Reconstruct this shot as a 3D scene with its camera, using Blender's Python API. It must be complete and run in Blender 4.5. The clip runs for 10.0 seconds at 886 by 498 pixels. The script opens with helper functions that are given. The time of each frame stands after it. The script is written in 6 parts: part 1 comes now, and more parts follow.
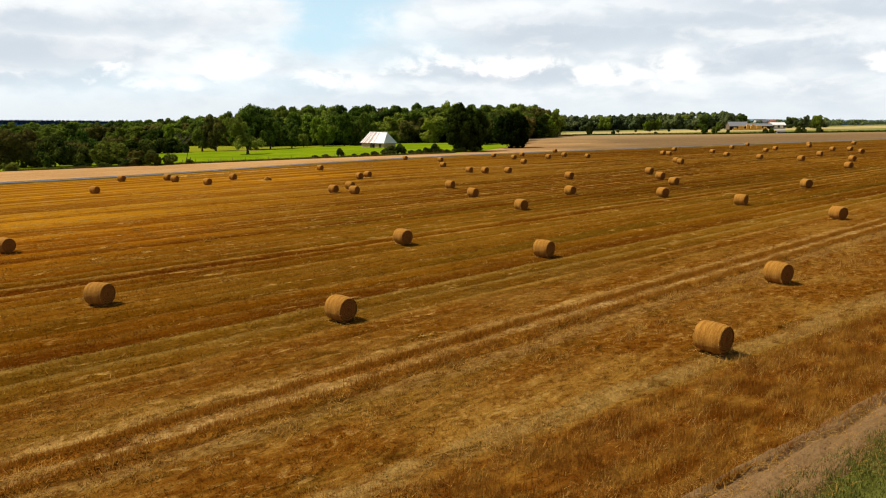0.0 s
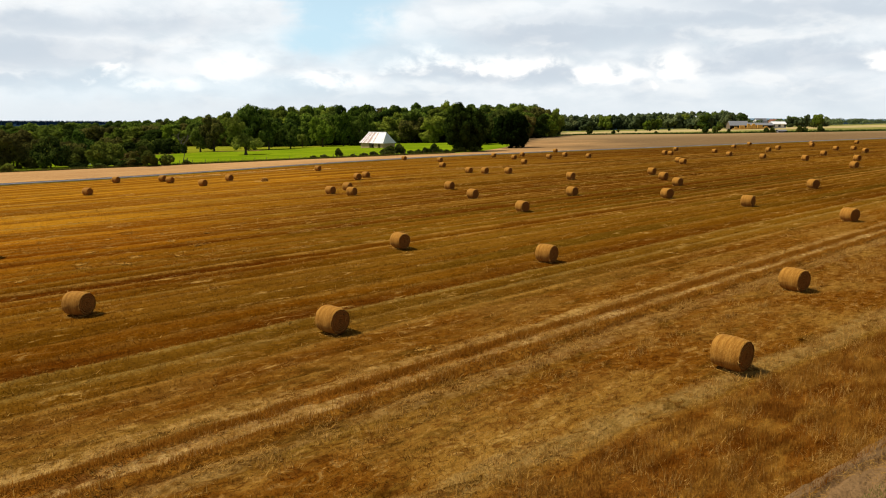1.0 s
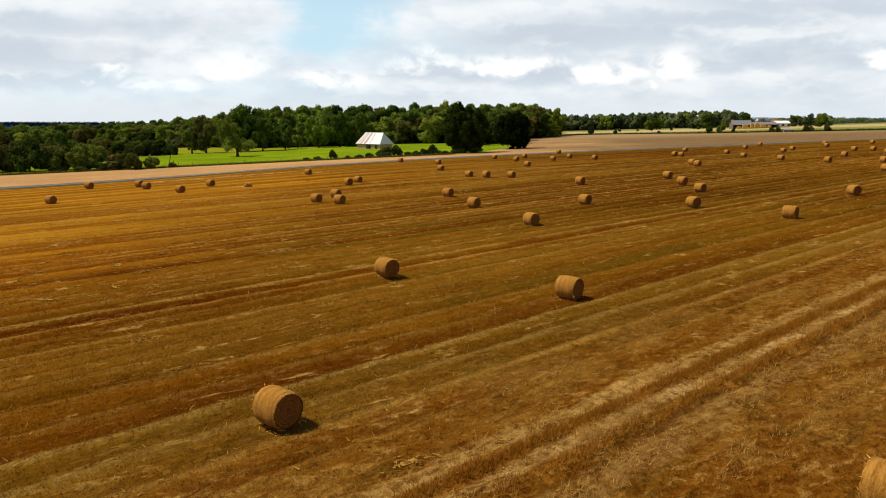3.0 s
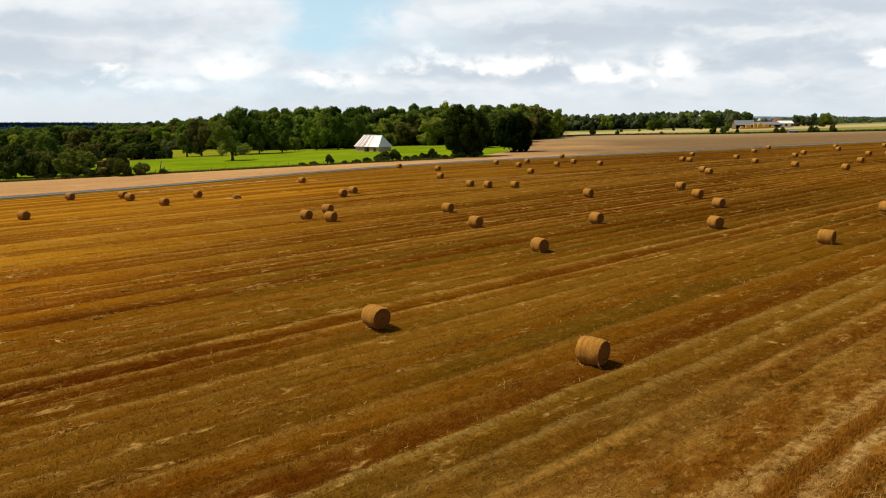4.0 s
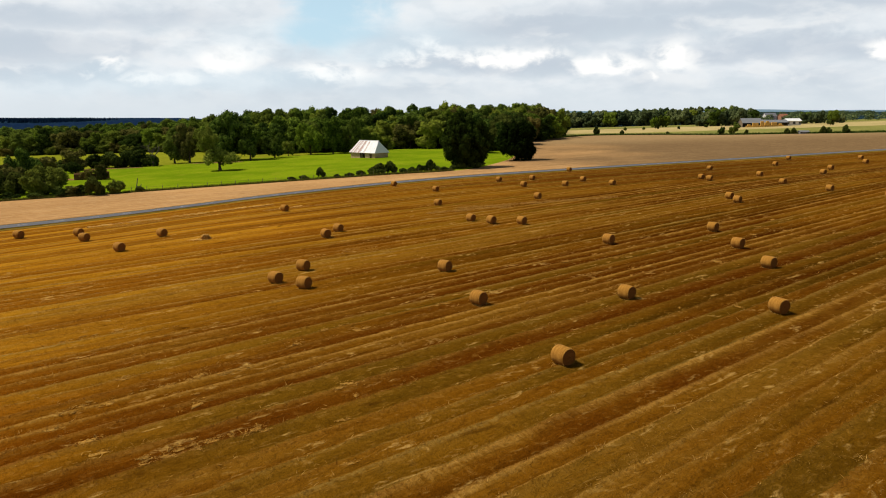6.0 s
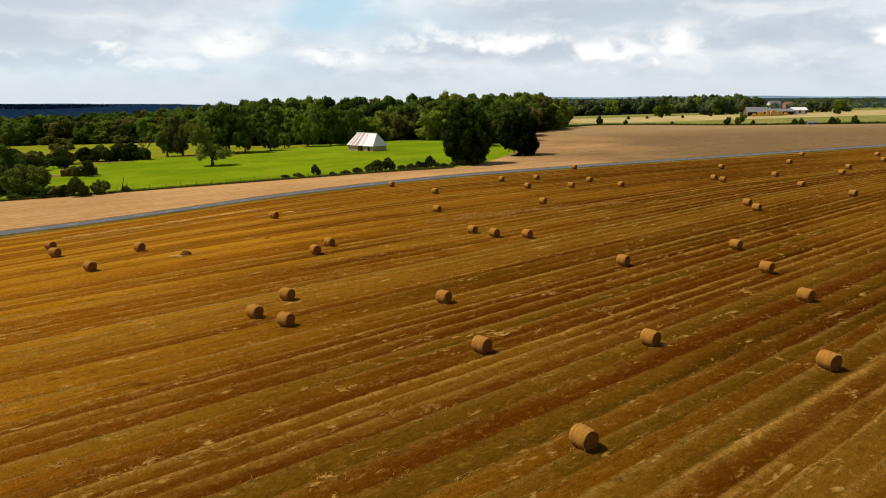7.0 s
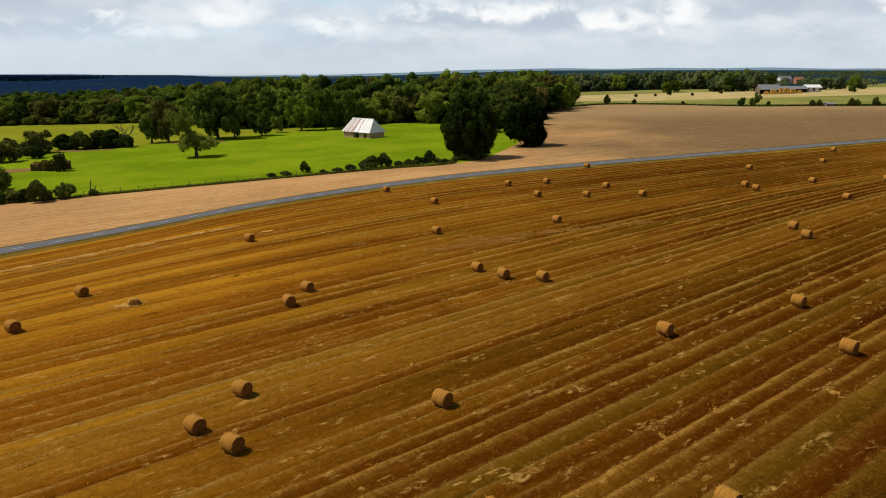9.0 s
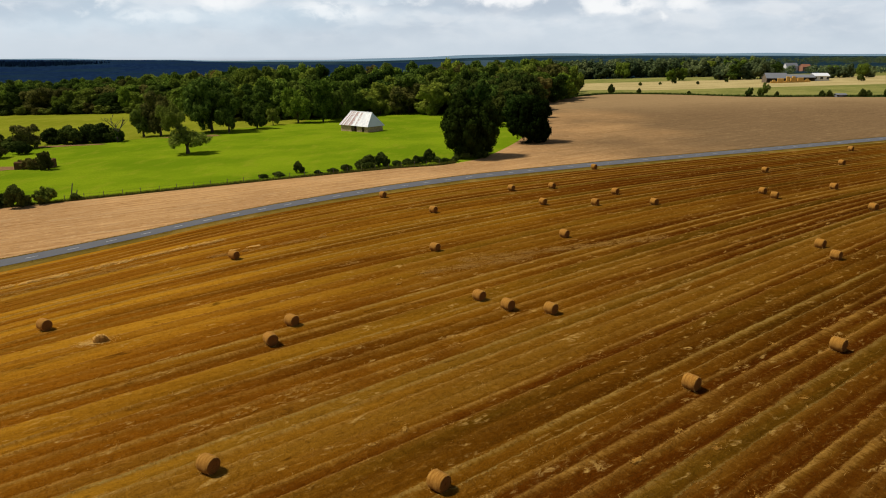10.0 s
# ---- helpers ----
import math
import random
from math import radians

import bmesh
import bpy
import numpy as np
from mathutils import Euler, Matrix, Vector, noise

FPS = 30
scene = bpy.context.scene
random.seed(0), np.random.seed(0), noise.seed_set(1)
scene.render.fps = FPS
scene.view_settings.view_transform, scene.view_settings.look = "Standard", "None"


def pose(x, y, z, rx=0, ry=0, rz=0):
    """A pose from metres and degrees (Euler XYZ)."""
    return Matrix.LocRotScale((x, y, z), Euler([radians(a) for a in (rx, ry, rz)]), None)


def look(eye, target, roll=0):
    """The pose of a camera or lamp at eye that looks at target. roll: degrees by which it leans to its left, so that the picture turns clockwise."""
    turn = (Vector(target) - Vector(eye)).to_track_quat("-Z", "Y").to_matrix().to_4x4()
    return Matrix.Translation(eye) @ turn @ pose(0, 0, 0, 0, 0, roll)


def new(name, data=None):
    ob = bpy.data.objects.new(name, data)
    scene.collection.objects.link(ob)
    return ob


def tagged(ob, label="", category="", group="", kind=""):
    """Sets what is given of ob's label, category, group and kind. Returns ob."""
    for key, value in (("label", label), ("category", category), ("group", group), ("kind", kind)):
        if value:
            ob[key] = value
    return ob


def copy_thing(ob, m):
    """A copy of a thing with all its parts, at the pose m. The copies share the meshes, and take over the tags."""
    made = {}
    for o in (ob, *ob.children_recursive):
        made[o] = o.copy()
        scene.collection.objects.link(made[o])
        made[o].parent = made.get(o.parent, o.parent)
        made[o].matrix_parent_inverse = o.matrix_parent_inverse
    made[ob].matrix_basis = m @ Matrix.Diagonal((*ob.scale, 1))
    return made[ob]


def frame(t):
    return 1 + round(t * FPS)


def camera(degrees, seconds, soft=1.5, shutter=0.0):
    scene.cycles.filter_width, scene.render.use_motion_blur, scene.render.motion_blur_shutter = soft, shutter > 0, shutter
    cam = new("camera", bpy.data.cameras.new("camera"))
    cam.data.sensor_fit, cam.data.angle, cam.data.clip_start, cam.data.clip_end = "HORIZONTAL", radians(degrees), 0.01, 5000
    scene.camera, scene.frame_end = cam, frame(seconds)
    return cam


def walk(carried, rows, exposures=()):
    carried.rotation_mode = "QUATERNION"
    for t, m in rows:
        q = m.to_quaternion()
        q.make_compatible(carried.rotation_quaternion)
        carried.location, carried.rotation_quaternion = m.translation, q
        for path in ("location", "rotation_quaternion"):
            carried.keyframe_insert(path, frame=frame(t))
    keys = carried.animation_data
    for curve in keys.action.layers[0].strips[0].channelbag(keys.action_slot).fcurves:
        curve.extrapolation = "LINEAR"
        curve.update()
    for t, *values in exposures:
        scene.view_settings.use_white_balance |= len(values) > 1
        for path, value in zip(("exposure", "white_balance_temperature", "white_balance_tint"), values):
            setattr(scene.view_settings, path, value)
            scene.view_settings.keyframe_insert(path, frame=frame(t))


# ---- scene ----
# ---- camera: seconds, eye, yaw, pitch, roll ----
cam = camera(67.5, 10.0, soft=1.05)
PATH = [
    (0, (0.000, -0.000, 8.495), -0.040, -10.778, 0.183),
    (0.5, (0.037, 0.611, 8.510), -0.036, -10.790, 0.148),
    (1, (0.087, 1.792, 8.479), -0.045, -10.788, 0.070),
    (1.5, (0.130, 3.454, 8.452), -0.045, -10.784, 0.047),
    (2, (0.179, 5.550, 8.411), -0.065, -10.780, -0.006),
    (2.5, (0.232, 7.879, 8.380), -0.085, -10.775, -0.045),
    (4, (0.391, 16.351, 9.799), -0.065, -10.859, -0.178),
    (4.5, (0.467, 19.573, 10.941), -0.057, -10.892, -0.250),
    (5, (0.565, 22.844, 12.129), -0.049, -10.911, -0.284),
    (5.5, (0.703, 26.218, 13.295), -0.028, -11.044, -0.301),
    (7, (0.996, 36.941, 16.852), 0.015, -12.627, -0.248),
    (7.5, (0.974, 40.583, 18.020), 0.022, -13.182, -0.193),
    (8, (0.988, 44.273, 19.197), 0.037, -13.800, -0.181),
    (8.5, (1.106, 48.127, 20.349), 0.089, -14.418, -0.168),
    (9, (1.195, 52.010, 21.553), 0.122, -15.043, -0.116),
    (9.5, (1.329, 55.909, 22.772), 0.169, -15.659, -0.081),
    (10, (1.422, 59.535, 23.966), 0.211, -16.274, -0.059),
]
walk(cam, [(t, pose(*eye, 90 + pitch, 0, yaw) @ pose(0, 0, 0, 0, 0, roll)) for t, eye, yaw, pitch, roll in PATH], [(0, 0.13, 6600, 10), (1.0, 0.07, 6540, 10), (2.5, 0.04, 6500, 10), (5.5, -0.06, 6480, 10), (7.5, -0.10, 6400, 10), (10, -0.24, 6230, 10)])

# ---- light: partly cloudy afternoon, sun from the left and a little ahead ----
SUN_ELEV, SUN_AZ = radians(55), radians(-80)       # azimuth from +y, clockwise
SUN_DIR = Vector((math.sin(SUN_AZ) * math.cos(SUN_ELEV), math.cos(SUN_AZ) * math.cos(SUN_ELEV), math.sin(SUN_ELEV)))
sun = new("sun", bpy.data.lights.new("sun", "SUN"))
sun.data.energy, sun.data.angle, sun.data.color = 5.0, radians(8), (1.0, 0.91, 0.74)
sun.matrix_basis = look(SUN_DIR * 100, (0, 0, 0))


# ---- node helpers ----
class Sh:
    """A small builder of node trees."""

    def __init__(self, tree):
        self.t = tree

    def n(self, kind, ins=()):
        node = self.t.nodes.new(kind)
        for k, v in dict(ins).items():
            if hasattr(v, "is_linked"):
                self.t.links.new(v, node.inputs[k])
            else:
                node.inputs[k].default_value = v
        return node

    def coord(self, which="Object"):
        return self.n("ShaderNodeTexCoord").outputs[which]

    def uv(self, layer="rows"):
        node = self.n("ShaderNodeUVMap")
        node.uv_map = layer
        return node.outputs[0]

    def chance(self, w):
        node = self.n("ShaderNodeTexWhiteNoise")
        node.noise_dimensions = "1D"
        if hasattr(w, "is_linked"):
            self.t.links.new(w, node.inputs["W"])
        return node.outputs["Value"]

    def mapped(self, vec, scale=(1, 1, 1), loc=(0, 0, 0), rot=(0, 0, 0)):
        return self.n("ShaderNodeMapping", {"Vector": vec, "Scale": scale, "Location": loc, "Rotation": rot}).outputs[0]

    def noise(self, vec, scale, detail=3.0, rough=0.55, warp=0.0):
        return self.n("ShaderNodeTexNoise", {"Vector": vec, "Scale": scale, "Detail": detail, "Roughness": rough, "Distortion": warp}).outputs[0]

    def math(self, op, a, b=0.0, c=0.0):
        node = self.n("ShaderNodeMath", {0: a, 1: b, 2: c})
        node.operation = op
        return node.outputs[0]

    def span(self, v, a, b, lo=0.0, hi=1.0, smooth=True):
        node = self.n("ShaderNodeMapRange", {"Value": v, "From Min": a, "From Max": b, "To Min": lo, "To Max": hi})
        node.interpolation_type = "SMOOTHSTEP" if smooth else "LINEAR"
        return node.outputs[0]

    def mix(self, fac, a, b, blend="MIX"):
        node = self.n("ShaderNodeMix")
        node.data_type, node.blend_type = "RGBA", blend
        for sock, v in ((node.inputs[0], fac), (node.inputs[6], a), (node.inputs[7], b)):
            if hasattr(v, "is_linked"):
                self.t.links.new(v, sock)
            else:
                sock.default_value = v if isinstance(v, (int, float)) else (*v, 1.0)[:4]
        return node.outputs[2]

    def xyz(self, vec):
        o = self.n("ShaderNodeSeparateXYZ", {0: vec}).outputs
        return o[0], o[1], o[2]


GLOSS = {"asphalt": 0.05, "rusty": 0.35, "tarp": 0.4, "paint": 0.3, "glass_dark": 0.5, "slate": 0.3, "wall_white": 0.2, "bale_side": 0.08}


def material(name, build):
    m = bpy.data.materials.new(name)
    m.use_nodes = True
    s = Sh(m.node_tree)
    bsdf = m.node_tree.nodes["Principled BSDF"]
    bsdf.inputs["Specular IOR Level"].default_value = GLOSS.get(name, 0.0)
    got = build(s)
    color, rough, height, depth = (*got, None, None, None)[:4]
    for key, v in (("Base Color", color), ("Roughness", rough)):
        if hasattr(v, "is_linked"):
            m.node_tree.links.new(v, bsdf.inputs[key])
        elif v is not None:
            bsdf.inputs[key].default_value = (*v, 1.0) if isinstance(v, tuple) else v
    if height is not None:
        b = s.n("ShaderNodeBump", {"Height": height, "Strength": 1.0, "Distance": depth})
        m.node_tree.links.new(b.outputs[0], bsdf.inputs["Normal"])
    return m


# ---- sky: clear sky with broken cloud ----
world = bpy.data.worlds.new("sky")
scene.world = world
world.use_nodes = True
ws = Sh(world.node_tree)
sky = ws.n("ShaderNodeTexSky")
sky.sky_type, sky.sun_disc, sky.sun_elevation, sky.sun_rotation, sky.dust_density = "NISHITA", False, SUN_ELEV, SUN_AZ, 0.6
blue = ws.mix(1.0, sky.outputs[0], (0.10, 0.10, 0.10), "MULTIPLY")
d = ws.coord("Generated")
dx, dy, dz = ws.xyz(d)
up = ws.math("MAXIMUM", dz, 0.0)
ahead = ws.math("MAXIMUM", dy, 0.05)
side = ws.math("DIVIDE", dx, ahead)                  # tangents of the bearing and of the height over the horizon
rise = ws.math("DIVIDE", dz, ahead)
big = ws.noise(ws.mapped(d, (1, 1, 4.6), (2.35, 0.6, 0.2)), 3.0, 5, 0.5, 0.6)
puff = ws.noise(ws.mapped(d, (1, 1, 2.2), (5.1, 1.7, 0)), 9.0, 5, 0.50, 0.3)
fluff = ws.noise(ws.mapped(d, (1, 1, 1.6), (1.1, 4.2, 3)), 26.0, 5, 0.55, 0.3)
veil = ws.noise(ws.mapped(d, (1, 1, 4.5), (0.3, 2.2, 1)), 4.0, 3, 0.45, 0.2)
wx = ws.math("ADD", side, ws.math("ADD", ws.math("MULTIPLY", ws.math("ADD", puff, -0.5), 0.16), ws.math("MULTIPLY", ws.math("ADD", fluff, -0.5), 0.06)))
wz = ws.math("ADD", rise, ws.math("ADD", ws.math("MULTIPLY", ws.math("ADD", puff, -0.5), 0.04), ws.math("MULTIPLY", ws.math("ADD", fluff, -0.5), 0.030)))
front = ws.span(dy, 0.3, 0.6)


def spot(a0, e0, ra, re, soft=0.9):
    """A soft oval in the sky at a bearing and a height, 1 inside and 0 outside."""
    p = ws.math("DIVIDE", ws.math("ADD", wx, -a0), ra)
    q = ws.math("DIVIDE", ws.math("ADD", wz, -e0), re)
    r = ws.math("SQRT", ws.math("ADD", ws.math("MULTIPLY", p, p), ws.math("MULTIPLY", q, q)))
    return ws.span(r, 1 - soft * 0.5, 1 + soft * 0.5, 1, 0)


def most(items):
    out = items[0]
    for it in items[1:]:
        out = ws.math("MAXIMUM", out, it)
    return ws.math("MULTIPLY", out, front)


# an opening of pale blue between two banks of cloud, narrowing downwards
gap = most([spot(-0.150, 0.205, 0.105, 0.060, 0.7), spot(-0.145, 0.150, 0.060, 0.035, 1.0), spot(-0.170, 0.120, 0.055, 0.022, 1.3)])
thin = most([spot(-0.13, 0.105, 0.16, 0.030, 1.4), spot(-0.40, 0.050, 0.30, 0.020, 1.5)])
over = ws.math("MULTIPLY", ws.span(big, 0.44, 0.56, 1, 0), ws.span(dz, 0.22, 0.40))
cover = ws.math("SUBTRACT", 1.0, ws.math("MAXIMUM", gap, over))
# grey undersides, long and flat; bright banks; small heaped heads in a row over the horizon
grey = most([spot(-0.62, 0.105, 0.17, 0.026, 1.4), spot(-0.50, 0.145, 0.22, 0.018, 1.6), spot(0.16, 0.128, 0.16, 0.016, 1.5), spot(0.32, 0.150, 0.20, 0.012, 1.5), spot(0.55, 0.165, 0.26, 0.014, 1.5), spot(0.60, 0.095, 0.22, 0.016, 1.5),
             spot(0.42, 0.088, 0.12, 0.012, 1.4), spot(0.06, 0.066, 0.16, 0.010, 1.5), spot(-0.62, 0.060, 0.20, 0.010, 1.5)])
white = most([spot(-0.26, 0.135, 0.10, 0.030, 1.4), spot(0.00, 0.145, 0.10, 0.022, 1.3), spot(0.18, 0.160, 0.20, 0.014, 1.4), spot(-0.36, 0.165, 0.16, 0.014, 1.4)])
heads = most([spot(-0.495, 0.072, 0.024, 0.012, 1.1), spot(-0.420, 0.058, 0.040, 0.008, 1.3), spot(-0.295, 0.084, 0.034, 0.018, 1.1), spot(-0.365, 0.058, 0.026, 0.010, 1.3), spot(-0.165, 0.062, 0.065, 0.013, 1.2), spot(-0.035, 0.085, 0.040, 0.020, 1.1),
              spot(0.085, 0.080, 0.085, 0.014, 1.2), spot(0.25, 0.072, 0.060, 0.015, 1.1), spot(0.36, 0.086, 0.034, 0.020, 1.1), spot(0.29, 0.054, 0.016, 0.007, 1.2), spot(0.66, 0.095, 0.035, 0.012, 1.2)])
shade = ws.math("ADD", ws.math("ADD", ws.math("MULTIPLY", veil, 0.45), ws.math("MULTIPLY", puff, 0.55)), ws.math("MULTIPLY", fluff, 0.24))
shade = ws.math("ADD", shade, ws.math("ADD", ws.math("MULTIPLY", white, 0.20), ws.math("MULTIPLY", grey, -0.15)))
tone = ws.mix(ws.span(shade, 0.38, 0.76), (0.60, 0.675, 0.75), (0.875, 0.92, 0.95))
strand = ws.noise(ws.mapped(d, (1, 1, 2.6), (2.7, 0.4, 1.3)), 15.0, 5, 0.50, 0.2)
strands = ws.math("MULTIPLY", ws.span(dz, 0.0, 0.05, 0.35, 1.0), ws.span(dz, 0.10, 0.20, 1.0, 0.45))
tone = ws.mix(ws.math("MULTIPLY", strands, ws.span(strand, 0.34, 0.52, 0.50, 0.0)), tone, (0.63, 0.720, 0.79))
tone = ws.mix(ws.math("MULTIPLY", strands, ws.span(strand, 0.50, 0.66, 0.0, 0.55)), tone, (0.95, 0.965, 0.965))
tone = ws.mix(ws.math("MULTIPLY", grey, 0.60), tone, (0.585, 0.655, 0.735))
crisp = ws.math("MULTIPLY", heads, ws.span(ws.math("ADD", ws.math("MULTIPLY", fluff, 0.7), ws.math("MULTIPLY", puff, 0.4)), 0.42, 0.60, 0.10, 1.0))
tone = ws.mix(crisp, tone, (1.12, 1.11, 1.08))
tone = ws.mix(ws.math("MULTIPLY", thin, 0.40), tone, (0.70, 0.86, 0.95))
low = ws.mix(ws.span(dz, 0.0, 0.06, 0.25, 1.0), (0.72, 0.79, 0.84), tone)
tone = ws.mix(ws.span(dz, 0.18, 0.45), low, (0.20, 0.21, 0.23))
blue = ws.mix(ws.span(dz, 0.12, 0.40, 0.85, 0.0), blue, (0.60, 0.83, 0.96))
clouds = ws.mix(cover, blue, tone)
ground_glow = ws.mix(ws.span(dz, -0.02, 0.0), (0.06, 0.05, 0.03), clouds)
ground_glow = ws.mix(1.0, ground_glow, ws.mix(ws.span(dy, -0.7, 0.35), (0.60, 0.61, 0.63), (1.0, 1.0, 1.0)), "MULTIPLY")      # unseen sky behind the view, dimmed to deepen shade on facing sides
bg = world.node_tree.nodes["Background"]
world.node_tree.links.new(ground_glow, bg.inputs[0])
bg.inputs[1].default_value = 1.0


# ---- lie of the land ----
def G(x, y):
    """Height of the ground: a long even slope up to the right, and low hills round the horizon."""
    x, y = np.asarray(x, float), np.asarray(y, float)
    z = 0.0252 * np.clip(x, -420, 520) - 0.00626 * np.clip(y, -200, 900)
    r = np.hypot(x, y)
    k = np.clip((r - 1300) / 3300, 0, 1)
    return z + k * k * (3 - 2 * k) * (13 + 4 * np.sin(x / 610) + 2 * np.sin(y / 470 + 1))


def curve(points):
    """A smooth line y(x) through points in order of x."""
    p = np.array(points, float)
    slope = np.gradient(p[:, 1], p[:, 0])

    def at(x):
        x = np.asarray(x, float)
        i = np.clip(np.searchsorted(p[:, 0], x) - 1, 0, len(p) - 2)
        h = p[i + 1, 0] - p[i, 0]
        s = (x - p[i, 0]) / h
        inside = ((1 + 2 * s) * (1 - s) ** 2 * p[i, 1] + s * (1 - s) ** 2 * h * slope[i]
                  + s * s * (3 - 2 * s) * p[i + 1, 1] + s * s * (s - 1) * h * slope[i + 1])
        return np.where(x < p[0, 0], p[0, 1] + (x - p[0, 0]) * slope[0], np.where(x > p[-1, 0], p[-1, 1] + (x - p[-1, 0]) * slope[-1], inside))
    return at


ROAD = curve([(-190, 52), (-110, 105), (-85, 122), (-70, 132), (-57, 143), (-46, 155), (-36, 167), (-18.8, 183), (2.8, 198), (29, 210.2), (58, 221.5), (91, 233.5), (124, 246), (200, 273), (330, 318)])
EDGE = curve([(-190, 126), (-125, 160), (-100, 170.5), (-82, 179), (-72, 184), (-55, 193), (-34, 203.7), (-10, 215), (3, 220), (12, 231), (18, 246), (25, 268), (46, 400), (62, 456)])
FAR = curve([(62, 456), (106, 503), (144, 478), (170, 442), (202, 425), (230, 412), (330, 392), (460, 380)])
WOOD = curve([(-340, 458), (-257, 452), (-216, 449), (-190, 446), (-140, 424), (-120, 402), (-100, 374), (-60, 364), (-22, 380), (0, 374), (28, 410), (72, 458), (100, 560), (133, 780)])
ROW_SLOPE, ROW_COS = 0.69, 0.823


def row_uv(x, y):
    """Metres along and across the rows of the stubble: straight, but bent to follow the road near it."""
    x, y = np.asarray(x, float), np.asarray(y, float)
    bend = (196 + ROW_SLOPE * x) - ROAD(x)
    k = np.clip(1 - (ROAD(x) - y) / 75, 0, 1)
    v = (y - ROW_SLOPE * x + bend * k * k * (3 - 2 * k)) * ROW_COS
    return (x + ROW_SLOPE * y) * ROW_COS, v


# the lines of pale straw between the combine's passes, in metres across the rows
LANES = [22.6, 24.3, 26.1, 28.0, 29.9, 31.7, 33.9, 36.0, 37.4, 38.8, 40.3, 42.2, 43.6, 45.8, 47.9, 49.2, 50.6, 52.4, 54.6, 56.7, 58.7, 60.3, 61.9, 63.4, 64.9, 66.5, 68.3, 70.1, 72.2, 73.5, 75.1, 76.7, 78.9, 80.8, 82.3, 83.8,
         85.9, 87.6, 89.3, 90.9, 92.8, 94.8, 96.7, 98.1, 100.5, 102.6]
lane_rnd = random.Random(5)
while LANES[-1] < 330:
    LANES.append(LANES[-1] + lane_rnd.uniform(1.6, 2.5))
LANES = np.array(LANES)
# the two strips of standing stubble left between the pressed wheel tracks
RIDGES = ((20.9, 0.30, 0.08), (19.62, 0.22, 0.08))


def lean(u, v):
    """How far the rows have drifted off the straight at u, v."""
    return np.interp(v, [13, 18, 35, 55], [0, 0.085, 0.06, 0.045]) * (u - np.interp(v, [20, 55], [18, 45]))


def lanes(u, v):
    """The number of the lane, with its fraction, and metres across the lanes."""
    w = v - lean(u, v)
    return np.interp(w, LANES, np.arange(len(LANES))) + np.minimum(w - LANES[0], 0) / 2.1, w


def lane_place(x, w):
    """The y at which the lane line w passes x."""
    y = w / ROW_COS + ROW_SLOPE * x
    for _ in range(8):
        u, v = row_uv(x, y)
        y = y + (w + lean(u, v) - v) / ROW_COS * 0.8
    return y


def relief(x, y):
    """A low fuzzy ridge of straw along each lane line, standing strips between the wheel tracks, and small lumps."""
    u, v = row_uv(x, y)
    f, w = lanes(u, v)
    f = f + 0.05 * np.sin(0.8 * u + 3 * np.sin(0.31 * u + w)) + 0.03 * np.sin(2.3 * u + w)
    d = f - np.floor(f)
    strong = 0.6 + 0.4 * np.sin(0.13 * u + 2.1 * np.round(f))
    z = 0.085 * strong * (np.exp(-(d / 0.10) ** 2) + np.exp(-((1 - d) / 0.24) ** 2)) - 0.03 * np.exp(-((d - 0.3) / 0.15) ** 2)
    z = z * np.clip((w - 22) / 4, 0, 1) * (0.55 + 0.45 * np.clip((w - 34) / 14, 0, 1))
    m = 0.10 * np.sin(0.37 * u) + 0.05 * np.sin(0.95 * u + 1.0)
    for at, wide, high in RIDGES:
        z = z + high * np.exp(-((w - at + m) / wide) ** 4) * (0.75 + 0.25 * np.sin(1.3 * u + at))
    z = z - 0.05 * np.exp(-((w - 19.15 + m) / 0.16) ** 2)
    z = z + 0.022 * np.sin(1.9 * u + 2.1 * v) * np.sin(0.7 * u - 3.3 * v) + 0.02 * np.sin(0.9 * u + 5.1 * v + np.sin(u))
    z = z + 0.030 * np.clip((24 - w) / 6, 0, 1) * np.sin(2.7 * u + 1.1 * v) * np.sin(1.7 * v - 0.9 * u)
    return z * np.clip((126 - v) / 6, 0, 1) * np.clip((v - 8.15) / 0.6, 0, 1) * np.clip((95 - np.abs(np.asarray(x, float) - 10)) / 6, 0, 1)


def field_z(x, y):
    return G(x, y) + relief(x, y)


# ---- mesh helpers ----
def fast_mesh(name, verts, faces, uv=None, smooth=False):
    """A mesh from arrays; faces all have the same number of corners."""
    verts, faces = np.asarray(verts, np.float32), np.asarray(faces, np.int32)
    k = faces.shape[1]
    me = bpy.data.meshes.new(name)
    me.vertices.add(len(verts)), me.loops.add(faces.size), me.polygons.add(len(faces))
    me.vertices.foreach_set("co", verts.ravel())
    me.loops.foreach_set("vertex_index", faces.ravel())
    me.polygons.foreach_set("loop_start", np.arange(0, faces.size, k, dtype=np.int32))
    me.polygons.foreach_set("loop_total", np.full(len(faces), k, np.int32))
    if uv is not None:
        uv = np.asarray(uv, np.float32)
        for layer, at in (("rows", uv), ("lanes", np.stack(lanes(uv[:, 0], uv[:, 1]), 1))):
            me.uv_layers.new(name=layer).data.foreach_set("uv", at.astype(np.float32)[faces.ravel()].ravel())
    me.update(calc_edges=True)
    me.polygons.foreach_set("use_smooth", np.full(len(faces), smooth))
    return me


